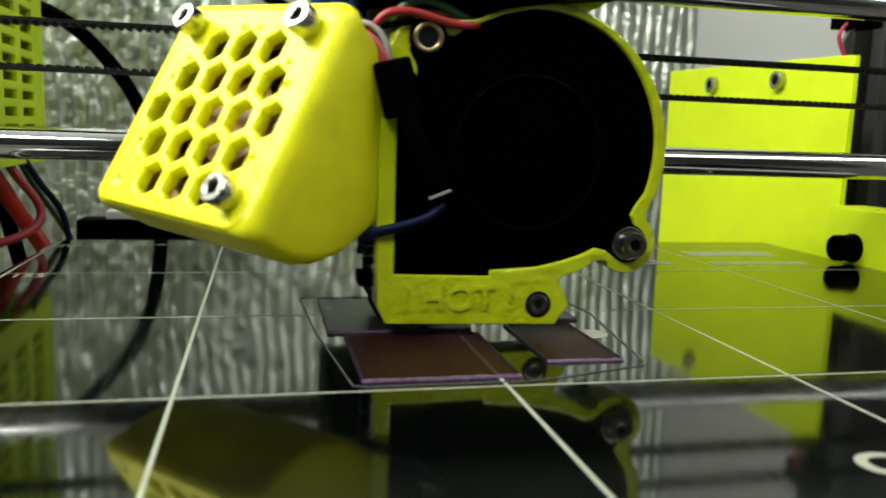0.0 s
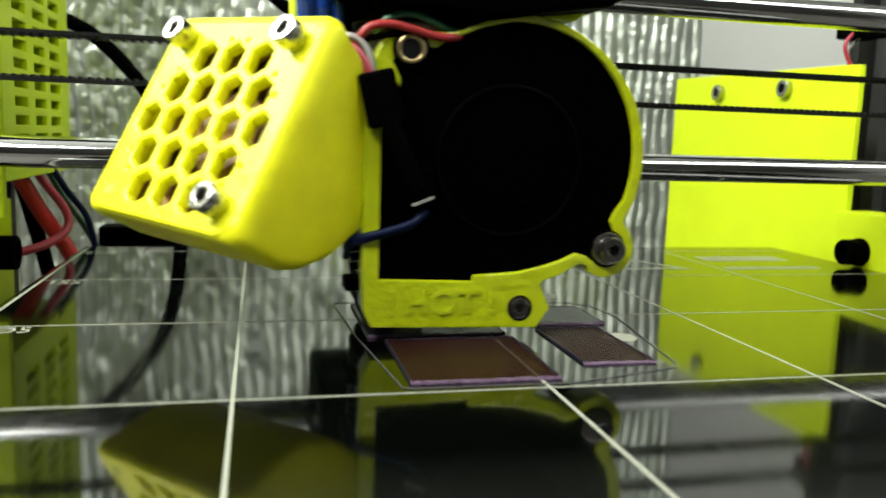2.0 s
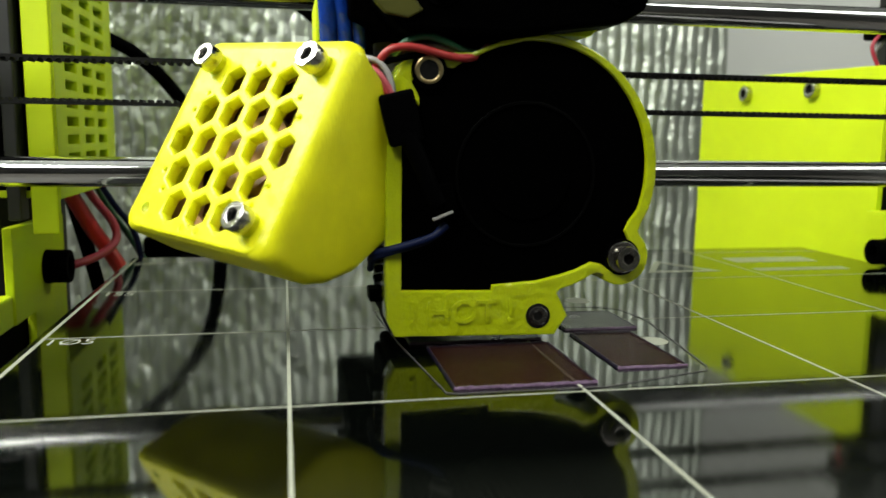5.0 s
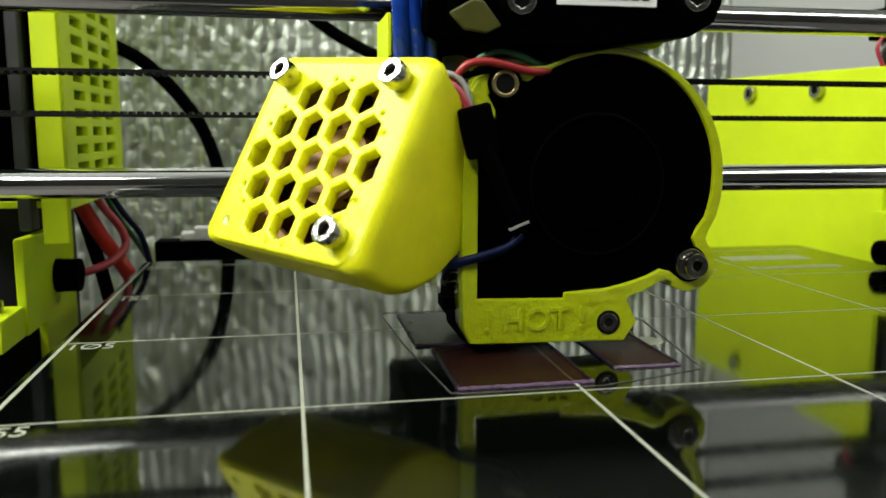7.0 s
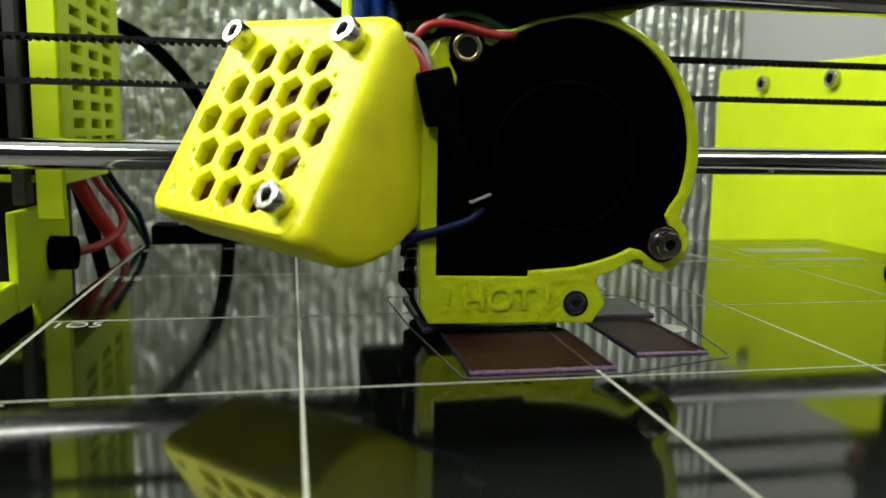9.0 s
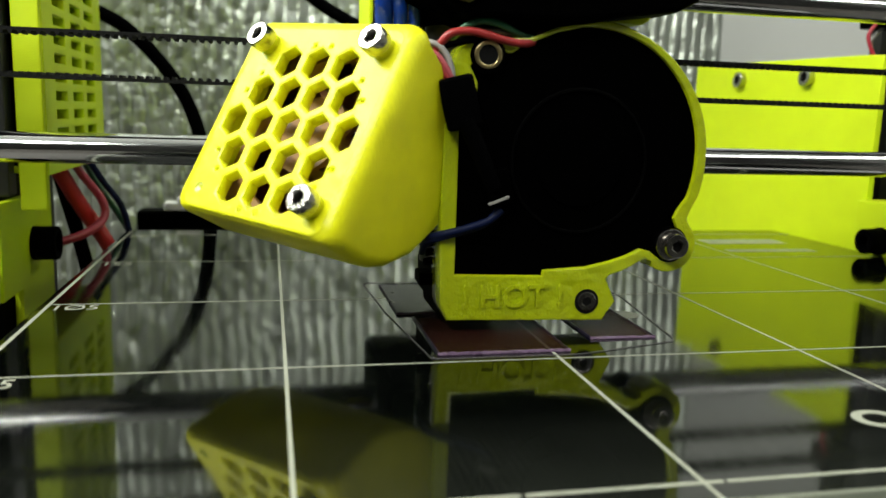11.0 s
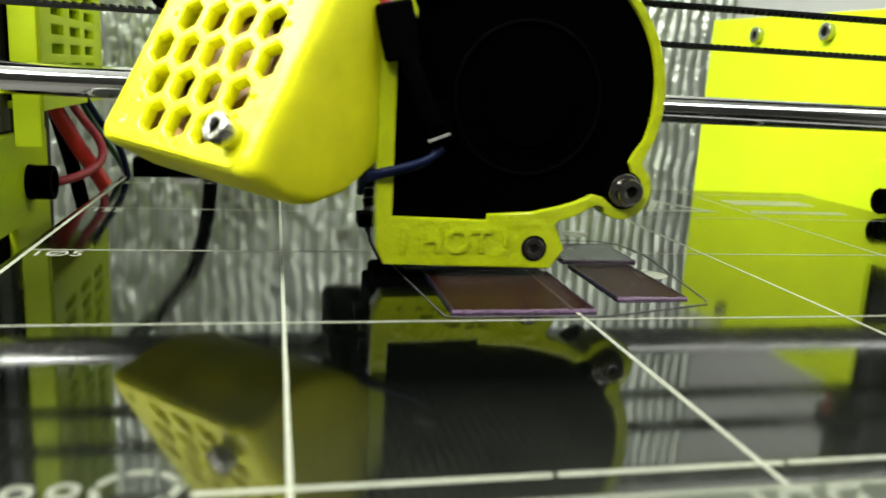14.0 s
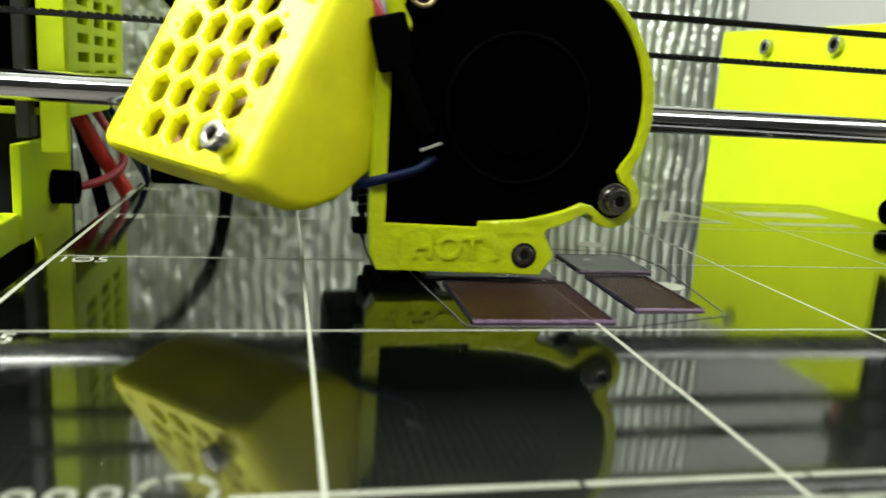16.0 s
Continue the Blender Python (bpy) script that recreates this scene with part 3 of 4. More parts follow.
def belt(z, teeth_up):
    """Toothed rubber belt strand, teeth every two millimetres."""
    bm = bmesh.new()
    x0, x1, y0, y1 = -120.0, 380.0, 126.2, 131.8
    s = 1 if teeth_up else -1
    outline = [(x0, z - 0.45 * s)]
    n = int((x1 - x0) / 2)
    for k in range(n):
        a = x0 + 2 * k
        outline += [(a, z + 0.25 * s), (a + 0.75, z + 0.25 * s), (a + 0.95, z + 0.95 * s), (a + 1.6, z + 0.95 * s), (a + 1.8, z + 0.25 * s)]
    outline += [(x1, z + 0.25 * s), (x1, z - 0.45 * s)]
    lo = [bm.verts.new((a, y0, b)) for a, b in outline]
    hi = [bm.verts.new((a, y1, b)) for a, b in outline]
    for i in range(len(outline) - 1):
        bm.faces.new((lo[i], lo[i + 1], hi[i + 1], hi[i]))
    # the strand's back and its two toothed sides, in strips
    bm.faces.new((lo[0], hi[0], hi[-1], lo[-1]))
    for side in (lo, hi):
        c = [bm.verts.new((x0 + 2 * k, side[0].co.y, z - 0.45 * s)) for k in range(n + 1)]
        for k in range(n):
            b = 1 + 5 * k
            nxt = b + 5
            bm.faces.new((c[k], side[b], side[b + 1], side[b + 4], side[nxt], c[k + 1]))
            bm.faces.new((side[b + 1], side[b + 2], side[b + 3], side[b + 4]))
    return tagged(part("toothed_belt", bm, M_RUBBER, smooth=False), "black rubber toothed drive belt", "drive belt", "drive belts")


belt_upper = belt(60.2, False)
belt_lower = belt(49.7, True)

# cables behind the gantry
c = thing("cable_sleeve", "thick black sleeved cable hanging in a curve", "cable")
tube("sleeve", [(-48, 262, 90), (-16, 260, 78), (-3, 260, 69.5), (9, 260, 56), (17, 260, 41.5), (22, 258, 22), (24, 256, -5), (23, 256, -40)], 2.7, M_MATT, c, steps=10, sides=14)
c = thing("cable_sleeve", "thick black sleeved cable leading up behind the head", "cable")
tube("sleeve", [(20, 255, 128), (45, 258, 104), (62.5, 260, 90), (75, 260, 82.2), (90, 258, 75.5), (110, 240, 70)], 2.6, M_MATT, c, steps=10, sides=14)


def loose_wire(points, r, material, label):
    w = thing("wire", label, "wire", "bed wires")
    tube("strand", [(x - 4.0, y, z + 2.0) for x, y, z in points], r, material, w)


loose_wire([(-24, 205, 30), (-17, 206, 20), (-11, 208, 8), (-3, 210, -6), (4, 212, -22)], 2.6, M_RED, "thick red wire under the electronics box")
loose_wire([(-16, 205, 30), (-10, 206, 19), (-4, 207, 10), (-3, 205, 4), (-7, 198, 0), (-14, 190, -2), (-22, 188, -4)], 1.4, M_DARKRED, "thin crimson wire bent in a loop")
loose_wire([(-12, 212, 29), (-5, 214, 16), (1, 216, 6), (4, 216, -8)], 1.1, M_BLUE, "thin blue wire under the electronics box")
loose_wire([(-14, 215, 29), (-7, 217, 14), (0, 219, 2), (6, 219, -10)], 1.1, M_GREEN, "thin green wire under the electronics box")
loose_wire([(-20, 210, 28), (-16, 212, 10), (-12, 213, -8), (-8, 214, -30)], 2.4, M_MATT, "black wire under the electronics box")


# ---- the heated bed ----
bed = thing("heated_bed", "dark glossy print bed with a white printed grid", "print bed")
part("plate", box(-1.9, 254, -16, 211, -4, 0, 0.5), M_BED, bed, "glossy dark print sheet")
part("front_edge", box(-1.9, 254, -19.5, -16.02, -6, -0.6, 1.6), M_BEDEDGE, bed, "grey worn front edge")
part("carriage_plate", box(10, 240, 5, 190, -18, -12, 1), M_FRAME, bed, "black carriage plate below")
for sx in (6, 244):
    for sy in (4, 200):
        part("spacer", rod((sx, sy, -12), (sx, sy, -4), 3, 12), M_STEEL, bed)
        part("column", rod((sx, sy, -18), (sx, sy, -12), 4, 12), M_FRAME, bed)
part("worn_strip", box(-1.5, 253.5, -10.2, -5.4, 0.0, 0.03), M_STRIP, bed, "pale worn strip along the front", smooth=False)
LIFT = 0.05
for x in (50, 100, 150, 200):
    part("grid_line", box(x - 0.31, x + 0.31, -6.4 if x != 150 else 20, 210, 0, LIFT), M_INK, bed, smooth=False)
for y in (50, 100, 150, 200):
    part("grid_line", box(0.6, 253.5, y - 0.23, y + 0.23, 0, LIFT + 0.006), M_INK, bed, smooth=False)
part("border_line", box(-0.3, 0.5, -3, 209.0, 0, LIFT), M_INK, bed, smooth=False)
for x0, x1 in ((41.0, 76.2), (76.8, 102.6), (103.2, 253)):
    part("border_line", box(x0, x1, -1.5, -0.75, 0, LIFT + 0.006), M_INK, bed, smooth=False)
for x0, x1 in ((1.5, 103.5), (104.0, 253)):
    part("border_line", box(x0, x1, -6.4, -5.6, 0, LIFT + 0.006), M_FADED, bed, smooth=False)
part("border_line", box(-1.5, 253, -11.3, -10.4, 0, LIFT + 0.006), M_FADED, bed, smooth=False)
for y, s in ((50, "55"), (100, "1\u00d85"), (150, "155"), (200, "2\u00d85")):
    lettering("label", s, 4.4, (6.0 if len(s) > 2 else 5.4, y - 3.4, LIFT * 0.5), M_INK, bed, Matrix.Diagonal((0.92, 1, 1, 1)), LIFT * 0.5, 0.0)
for x, s in ((50, "50"), (100, "1\u00d8\u00d8"), (150, "15\u00d8"), (200, "2\u00d8\u00d8")):
    lettering("label", s, 4.4, (x + 0.9, -8.9, LIFT * 0.5 + 0.04), M_FADED, bed, Matrix.Diagonal((1.1, 1, 1, 1)), LIFT * 0.5, 0.16)
lettering("title_text", "ORIGINAL", 6.6, (158, 14.6, LIFT * 0.5), M_INK, bed, Matrix.Diagonal((1.12, 1, 1, 1)), LIFT * 0.5, 0.28)
for x in (200, 212, 224, 236):
    part("title_bar", box(x, x + 9, 11.5, 17.8, 0, LIFT), M_INK, bed, smooth=False)


def flat_loop(name, loops, material):
    ob = new(name, pierced(name, loops, LIFT, 0.0, material, pose(0, 0, LIFT * MM)))
    ob.parent = bed
    return ob


def rounded_bar(x0, x1, y0, y1, r):
    out = []
    for cx, cy, a in ((x1 - r, y1 - r, 0), (x0 + r, y1 - r, 90), (x0 + r, y0 + r, 180), (x1 - r, y0 + r, 270)):
        out += arc(cx, cy, r, a, a + 90, 4)
    return out


# faded logo: rounded bars and a broken ring
for x in (9.8, 13.2, 16.8, 20.4, 24.2, 28.2):
    flat_loop("logo_bar", [rounded_bar(x, x + 2.9, -0.9, 2.1, 1.2), rounded_bar(x + 0.7, x + 2.2, -0.1, 1.3, 0.5)], M_FADED)
for k in range(7):
    a0 = 20 + 360 * k / 7
    band = [(36.0 + 4.1 * a, 0.4 + 3.6 * b) for a, b in arc(0, 0, 1, a0, a0 + 40, 7)]
    band += [(36.0 + 3.3 * a, 0.4 + 2.7 * b) for a, b in arc(0, 0, 1, a0 + 40, a0, 7)]
    flat_loop("logo_ring", [band], M_FADED)
part("mark", rod((21.4, -5.0, 0), (21.4, -5.0, LIFT + 0.02), 2.4, 24), M_INK, bed, smooth=False)
# warning triangle and its lines of small print
tri = [(164, 161), (190, 161), (177, 183)]
tin = [(168, 163.4), (186, 163.4), (177, 178.6)]
wt = new("warning_triangle", pierced("warning_triangle", [tri, tin], LIFT, 0.0, M_INK, pose(0, 0, LIFT * MM)))
wt.parent = bed
part("warning_bar", box(205, 237, 177, 187, 0, LIFT), M_INK, bed, smooth=False)
part("warning_bar", box(203, 237, 160, 165, 0, LIFT), M_INK, bed, smooth=False)
for x, y in ((126.5, 80), (125.6, 122.4)):
    part("calibration_dot", rod((x, y, 0), (x, y, LIFT), 3.4, 28), M_INK, bed, smooth=False)
part("cable_cover", box(-4, 60, 246, 258, -9, 2.4, 1.2), M_BLACK, bed, "black cable cover behind the sheet")
part("cover_arm", box(10, 54, 206, 247, -8, -4.2), M_BLACK, bed)
for k, (x0, x1, h) in enumerate(((6, 12, 5.5), (11, 20, 7.5), (21, 27, 4.6))):
    part("connector", box(x0, x1, 248, 255, 2.0, h, 0.8), M_LABEL, bed, "white plastic connector")


# ---- the print on the bed ----
def lumpy_bead(x0, x1, y0, y1, z0, z1, seed):
    """A laid bead of plastic: a short-sided bar with an uneven, beaded crest."""
    rnd = random.Random(seed)
    along_x = x1 - x0 > y1 - y0
    length = (x1 - x0) if along_x else (y1 - y0)
    n = max(4, int(length / 0.45))
    bm = bmesh.new()
    rings = []
    for i in range(n + 1):
        f = i / n
        g = 0.75 + 0.5 * rnd.random()
        h = z0 + (z1 - z0) * (0.8 + 0.45 * rnd.random())
        prof = [(-0.5 * g, z0), (-0.42 * g, z0 + 0.6 * (h - z0)), (-0.15, h), (0.15, h), (0.42 * g, z0 + 0.6 * (h - z0)), (0.5 * g, z0)]
        if along_x:
            rings.append([bm.verts.new((x0 + f * (x1 - x0), (y0 + y1) / 2 + a * (y1 - y0), c)) for a, c in prof])
        else:
            rings.append([bm.verts.new(((x0 + x1) / 2 + a * (x1 - x0), y0 + f * (y1 - y0), c)) for a, c in prof])
    for p0, p1 in zip(rings, rings[1:]):
        for k in range(6):
            bm.faces.new((p0[k], p0[(k + 1) % 6], p1[(k + 1) % 6], p1[k]))
    bm.faces.new(rings[0])
    bm.faces.new(rings[-1])
    return bm


def pad(x0, x1, y0, y1, h, label, material):
    """A thin printed pad: a flat infill with a glossy bead along its rim."""
    t = thing("printed_pad", label, "printed part", "printed parts on the bed")
    part("infill", box(x0 + 0.4, x1 - 0.4, y0 + 0.4, y1 - 0.4, LIFT + 0.02, h), material, t, smooth=False)
    w = 0.5
    for k, a in enumerate(((x0, x1, y0, y0 + w), (x0, x1, y1 - w, y1), (x0, x0 + w, y0 + w, y1 - w), (x1 - w, x1, y0 + w, y1 - w))):
        # only the front bead carries the painted glint
        part("bead", lumpy_bead(*a, LIFT + 0.01, h + 0.08, int(x0 * 7) + k), M_BEAD_GLINT if k == 0 else M_FILAMENT, t, "glossy uneven bead along the rim", True, 50)
    return t


printed = [
    pad(77.6, 103.6, 53.8, 81.2, 0.5, "thin reddish brown printed pad on the bed", M_FILAMENT2),
    pad(74.6, 103.0, 84.0, 113.6, 0.5, "thin dark purple printed pad on the bed", M_FILAMENT),
    pad(110.6, 124.8, 61.2, 87.6, 0.45, "narrow brown printed pad on the bed", M_FILAMENT2),
    pad(110.8, 128.0, 91.0, 108.0, 0.45, "short purple printed pad on the bed", M_FILAMENT),
]


def skirt():
    loop = [(70.8, 116), (72.4, 86), (76, 52.5), (78, 51.6), (104.5, 51.6), (127.2, 58.2), (128.4, 60.5), (133.8, 98), (132.4, 110), (128, 114), (100, 117.4), (72, 117.6)]
    cx, cy = 100.0, 85.0
    inner = [(cx + (x - cx) * (1 - 0.14 / math.hypot(x - cx, y - cy)), cy + (y - cy) * (1 - 0.14 / math.hypot(x - cx, y - cy))) for x, y in loop]
    me = pierced("printed_skirt", [loop, inner], 0.14, 0.02, M_SKIRT, pose(0, 0, 0.2 * MM))
    return tagged(new("printed_skirt", me), "thin printed outline around the pads", "printed outline")


printed.append(skirt())


# ---- the print head ----
head = thing("print_head", "yellow printed head with a black blower and a fan housing", "print head")
FRONT, BACK = 72.5, 91.0
CX, CZ = 111.7, 36.4


def rim(a):
    """A point of the blower's round rim; the rim opens a little towards the top."""
    r = 24.5 + 0.8 * min(1.0, max(0.0, a / 60))
    return (CX + r * math.cos(radians(a)), CZ + r * math.sin(radians(a)))


EAR = (131.6, 18.5)
inner = [(85.45, 12.3), (104.2, 12.0), (104.3, 13.2), (113.3, 13.8), (118.2, 14.9), (121.9, 16.0), (125.0, 17.5), (127.3, 17.0), (128.6, 16.0)]
inner += arc(*EAR, 3.5, -122, 62, 14) + [(132.2, 24.0), (133.0, 25.8)] + [rim(-19 + 113 * k / 30) for k in range(31)]
inner += [(104.5, 60.3), (97.4, 57.3), (95.5, 56.0), (93.4, 56.0)] + arc(90.6, 55.3, 2.9, 15, 200, 8) + [(87.3, 53.2), (88.8, 50.2), (88.4, 49.0), (86.6, 50.6), (85.45, 50.0)]
outer = [(82.6, 15), (82.9, 6.4), (84.4, 3.4), (117.3, 2.7), (119.9, 6.5), (117.6, 11.3), (118.4, 12.2), (120.8, 12.9), (123.2, 14.0), (124.8, 15.0), (126.3, 15.5), (128.0, 15.0)]
outer += arc(*EAR, 5.7, -126, 48, 14) + [(134.9, 24.0), (135.5, 25.6)] + arc(CX, CZ, 26.5, -17, 84, 28) + [(110.4, 62.1), (105, 61.2), (99, 58.8), (93.3, 58.6), (88.6, 58.4), (85.4, 56.4), (83.6, 53), (82.6, 49)]


def grown(loop, d):
    """The same counter-clockwise outline moved outwards by d."""
    out = []
    for i, q in enumerate(loop):
        a, c = Vector(loop[i - 1]), Vector(loop[(i + 1) % len(loop)])
        t = (c - a).normalized()
        out.append((q[0] + t.y * d, q[1] - t.x * d))
    return out


up_y = Matrix(((1, 0, 0, 0), (0, 0, -1, FRONT * MM), (0, 1, 0, 0), (0, 0, 0, 1)))
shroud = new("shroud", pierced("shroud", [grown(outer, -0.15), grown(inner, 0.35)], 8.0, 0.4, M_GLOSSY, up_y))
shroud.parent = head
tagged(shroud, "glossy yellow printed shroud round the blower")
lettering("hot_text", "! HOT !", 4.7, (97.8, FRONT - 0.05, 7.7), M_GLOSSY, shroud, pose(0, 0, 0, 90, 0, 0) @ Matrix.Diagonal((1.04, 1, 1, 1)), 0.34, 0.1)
body = prism(inner, "y", FRONT + 0.9, BACK - 0.5)
bmesh.ops.scale(body, vec=(0.996, 1, 0.996), verts=body.verts, space=Matrix.Translation((-CX, 0, -CZ)))
blower = part("blower", body, M_BLACK, head, "black radial blower")
ring_a = [(CX - 1 + 14.5 * a, CZ - 1 + 14.5 * b) for a, b in arc(0, 0, 1, 0, 350, 35)]
ring_b = [(CX - 1 + 14.1 * a, CZ - 1 + 14.1 * b) for a, b in arc(0, 0, 1, 0, 350, 35)]
rg = new("inlet_ring", pierced("inlet_ring", [ring_a, ring_b], 0.5, 0.1, M_INLET, Matrix.Translation((0, 0.3 * MM, 0)) @ up_y))
rg.parent = blower
part("hub", rod((CX - 1, FRONT + 0.5, CZ - 1), (CX - 1, FRONT + 0.25, CZ - 1), 9, 36), M_BLACK, blower)

# fixings
part("blower_ear", rod((90.6, FRONT - 0.35, 55.35), (90.6, FRONT + 6, 55.35), 3.5, 32), M_BLACK, blower)
part("blower_ear", rod((EAR[0], FRONT - 0.2, EAR[1]), (EAR[0], FRONT + 6, EAR[1]), 3.8, 32), M_BLACK, blower)
eye = [(90.55 + 2.55 * a, 55.4 + 2.45 * b) for a, b in arc(0, 0, 1, 0, 345, 23)]
eye_in = [(90.55 + 2.1 * a, 55.4 + 2.1 * b) for a, b in arc(0, 0, 1, 0, 345, 23)]
ey = new("eyelet", pierced("eyelet", [eye, eye_in], 3.0, 0.2, M_BRASS, Matrix.Translation((0, -0.8 * MM, 0)) @ up_y))
ey.parent = head
tagged(ey, "brass eyelet")
part("eyelet_hole_shade", rod((90.55, FRONT - 0.5, 55.4), (90.55, FRONT - 0.38, 55.4), 2.2, 20), M_HOLE_SHADE, ey)
w = part("washer", rod((131.5, FRONT - 1.0, 18.6), (131.5, FRONT - 0.1, 18.6), 3.35, 32, bevel=0.25), M_DARKSCREW, head, "steel washer")
cap_screw(head, (131.9, FRONT - 3.0, 18.5), (0, -1, 0), 2.3, 2.1, M_DARKSCREW, "screw", 0.62)
# no bore is cut: a dark disc takes the place of its shade
w = part("counterbore_shade", rod((113.8, FRONT - 0.12, 6.6), (113.8, FRONT + 0.4, 6.6), 2.6, 28), M_HOLE_SHADE, head)
cap_screw(head, (113.8, FRONT - 0.35, 6.6), (0, -1, 0), 1.85, 2.2, M_DARKSCREW, "screw", 0.66)

# hot end behind the shroud
part("heater_block", box(83.0, 101, 82, 100, 4.5, 12.5, 0.8), M_MATT, head, "black heater block")
part("heater_tab", box(80.2, 83.2, 82, 88, 8.4, 11.0, 0.3), M_MATT, head)
part("silicone_sock", box(84, 98, 80, 98, 1.6, 5.5, 1.0), M_MATT, head)
part("nozzle", rod((90, 90, 0.6), (90, 90, 3.0), 0.6, 16, 2.6), M_BRASS, head, "brass nozzle")
part("heat_break", rod((90, 92, 12), (90, 92, 62), 8, 24), M_GREY, head)
for k in range(4):
    part("coil", rod((81.0 + 0.2 * (k % 2), 81 + k * 0.2, 13.6 + 1.9 * k), (83.4, 81.5, 14.0 + 1.9 * k), 0.8, 10), M_MATT, head)

# fan housing: tilted box with a honeycomb grille
U = Vector((0.6252, -0.7787, -0.0524))
V = Vector((0.4064, 0.2675, 0.8736))
N = Vector((-0.6663, -0.5675, 0.4837))
FAN = Matrix(((U.x, V.x, N.x, 50.58 * MM), (U.y, V.y, N.y, 74.87 * MM), (U.z, V.z, N.z, 44.28 * MM), (0, 0, 0, 1)))
FAN = Matrix.LocRotScale(FAN.to_translation(), FAN.to_quaternion(), None)
fan_box = thing("fan_housing", "", "")
fan_box.parent = head
FH = 22.0
PLATE = -4.5


def fan_part(name, bm, material, parent, label=""):
    me = finish(bm, name, material, True, 40)
    me.transform(FAN)
    ob = new(name, me)
    ob.parent = parent
    return tagged(ob, label)


def rounded(h, r, n=5):
    out = []
    for sx, sy, a in ((1, 1, 0), (-1, 1, 90), (-1, -1, 180), (1, -1, 270)):
        out += arc(sx * (h - r), sy * (h - r), r, a, a + 90, n)
    return out


PITCH = 8.05
cells = [[(x - 0.4, y - 0.4) for x, y in rounded(20.3, 2.6)]]
for q in range(-2, 3):
    for r in range(-2, 3):
        if abs(q + r) <= 2:
            cells.append(hexagon(PITCH * (q + r / 2) - 0.4, PITCH * 0.866 * r - 1.6, 4.0))
for k in range(6):
    a = radians(60 * k + 30)
    for s in (-0.13, 0.13):
        cells.append([(18.0 * math.cos(a + s) - 0.4 + 1.1 * math.cos(t), 18.0 * math.sin(a + s) - 1.6 + 0.9 * math.sin(t)) for t in [2 * math.pi * i / 6 for i in range(6)]])
grille = new("grille", pierced("grille", cells, 2.8, 0.5, M_FAN, FAN @ Matrix.Translation((0, 0, PLATE * MM))))
grille.parent = fan_box
tagged(grille, "yellow honeycomb grille")


def housing_walls():
    """Walls behind the grille: an outline that shrinks towards the back, open in front."""
    bm = bmesh.new()
    secs = []
    for sec in ((PLATE - 0.08, 20.9, -20.5, -21.9, 20.1), (PLATE - 0.4, 21.5, -21.0, -22.6, 20.9), (PLATE - 1.0, 22.0, -21.5, -23.1, 21.6),
                (PLATE - 1.9, 22.2, -21.7, -23.4, 22.1), (PLATE - 3.0, 22.2, -21.8, -23.4, 22.4), (-10, 21.0, -21.8, -22.0, 22.4), (-15, 20.0, -21.8, -20.8, 22.2),
                (-18.5, 18.5, -21.2, -20.2, 22.0), (-22, 16.5, -19.6, -20.0, 22.0), (-27, 13.5, -15.4, -20.0, 21.8),
                (-31, 11.0, -9.0, -20.0, 21.5), (-34, 8.0, -3.0, -19.5, 21.0)):
        secs.append(sec)
    def loop(w, top, bot, left, right, inset):
        t, b, lo, hi = top - inset, bot + inset, left + inset, right - inset
        r = min(2.8, (t - b) * 0.2)
        out = []
        for cx, cy, a in ((hi - r, t - r, 0), (lo + r, t - r, 90), (lo + r, b + r, 180), (hi - r, b + r, 270)):
            out += [(x, y, w) for x, y in arc(cx, cy, r, a, a + 90, 5)]
        return [bm.verts.new(v) for v in out]
    outer_loops = [loop(*s, 0) for s in secs]
    inner_loops = [loop(*s, 2.0) for s in secs[:8]]
    for ls in (outer_loops, inner_loops):
        for a, b in zip(ls, ls[1:]):
            for i in range(len(a)):
                bm.faces.new((a[i], a[(i + 1) % len(a)], b[(i + 1) % len(a)], b[i]))
    a, b = outer_loops[0], inner_loops[0]
    for i in range(len(a)):
        bm.faces.new((a[i], a[(i + 1) % len(a)], b[(i + 1) % len(a)], b[i]))
    bm.faces.new(outer_loops[-1])
    bm.faces.new(inner_loops[-1])
    return bm


fan_part("housing", housing_walls(), M_FAN, fan_box, "smooth yellow printed housing")
# the fan inside
fan_ring = new("fan_frame", pierced("fan_frame", [rounded(18.2, 3.0), [(17.2 * a, 17.2 * b) for a, b in arc(0, 0, 1, 0, 350, 35)]], 5.0, 0.3, M_TAN, FAN @ Matrix.Translation((0, 0, -10.2 * MM))))
fan_ring.parent = fan_box
tagged(fan_ring, "tan fan frame")
fan_part("fan_hub", rod((0, 0, -15), (0, 0, -10.4), 8.5, 32), M_TAN, fan_box, "tan fan hub")
for k in range(7):
    bm = bmesh.new()
    a0 = 2 * math.pi * k / 7
    rows_ = []
    for i in range(7):
        rr = 8.2 + (16.8 - 8.2) * i / 6
        sw = 0.10 * i
        rows_.append([bm.verts.new((rr * math.cos(a0 + sw + d), rr * math.sin(a0 + sw + d), -10.9 - 4.0 * (d + 0.1))) for d in (0.0, 0.35, 0.72)])
    for p0, p1 in zip(rows_, rows_[1:]):
        for i in range(2):
            bm.faces.new((p0[i], p0[i + 1], p1[i + 1], p1[i]))
    bmesh.ops.solidify(bm, geom=bm.faces[:], thickness=0.5)
    fan_part("fan_blade", bm, M_BROWN, fan_box, "brown fan blade")
fan_part("fan_back", rod((0, 0, -17.0), (0, 0, -16.0), 17, 36), M_BROWN, fan_box)
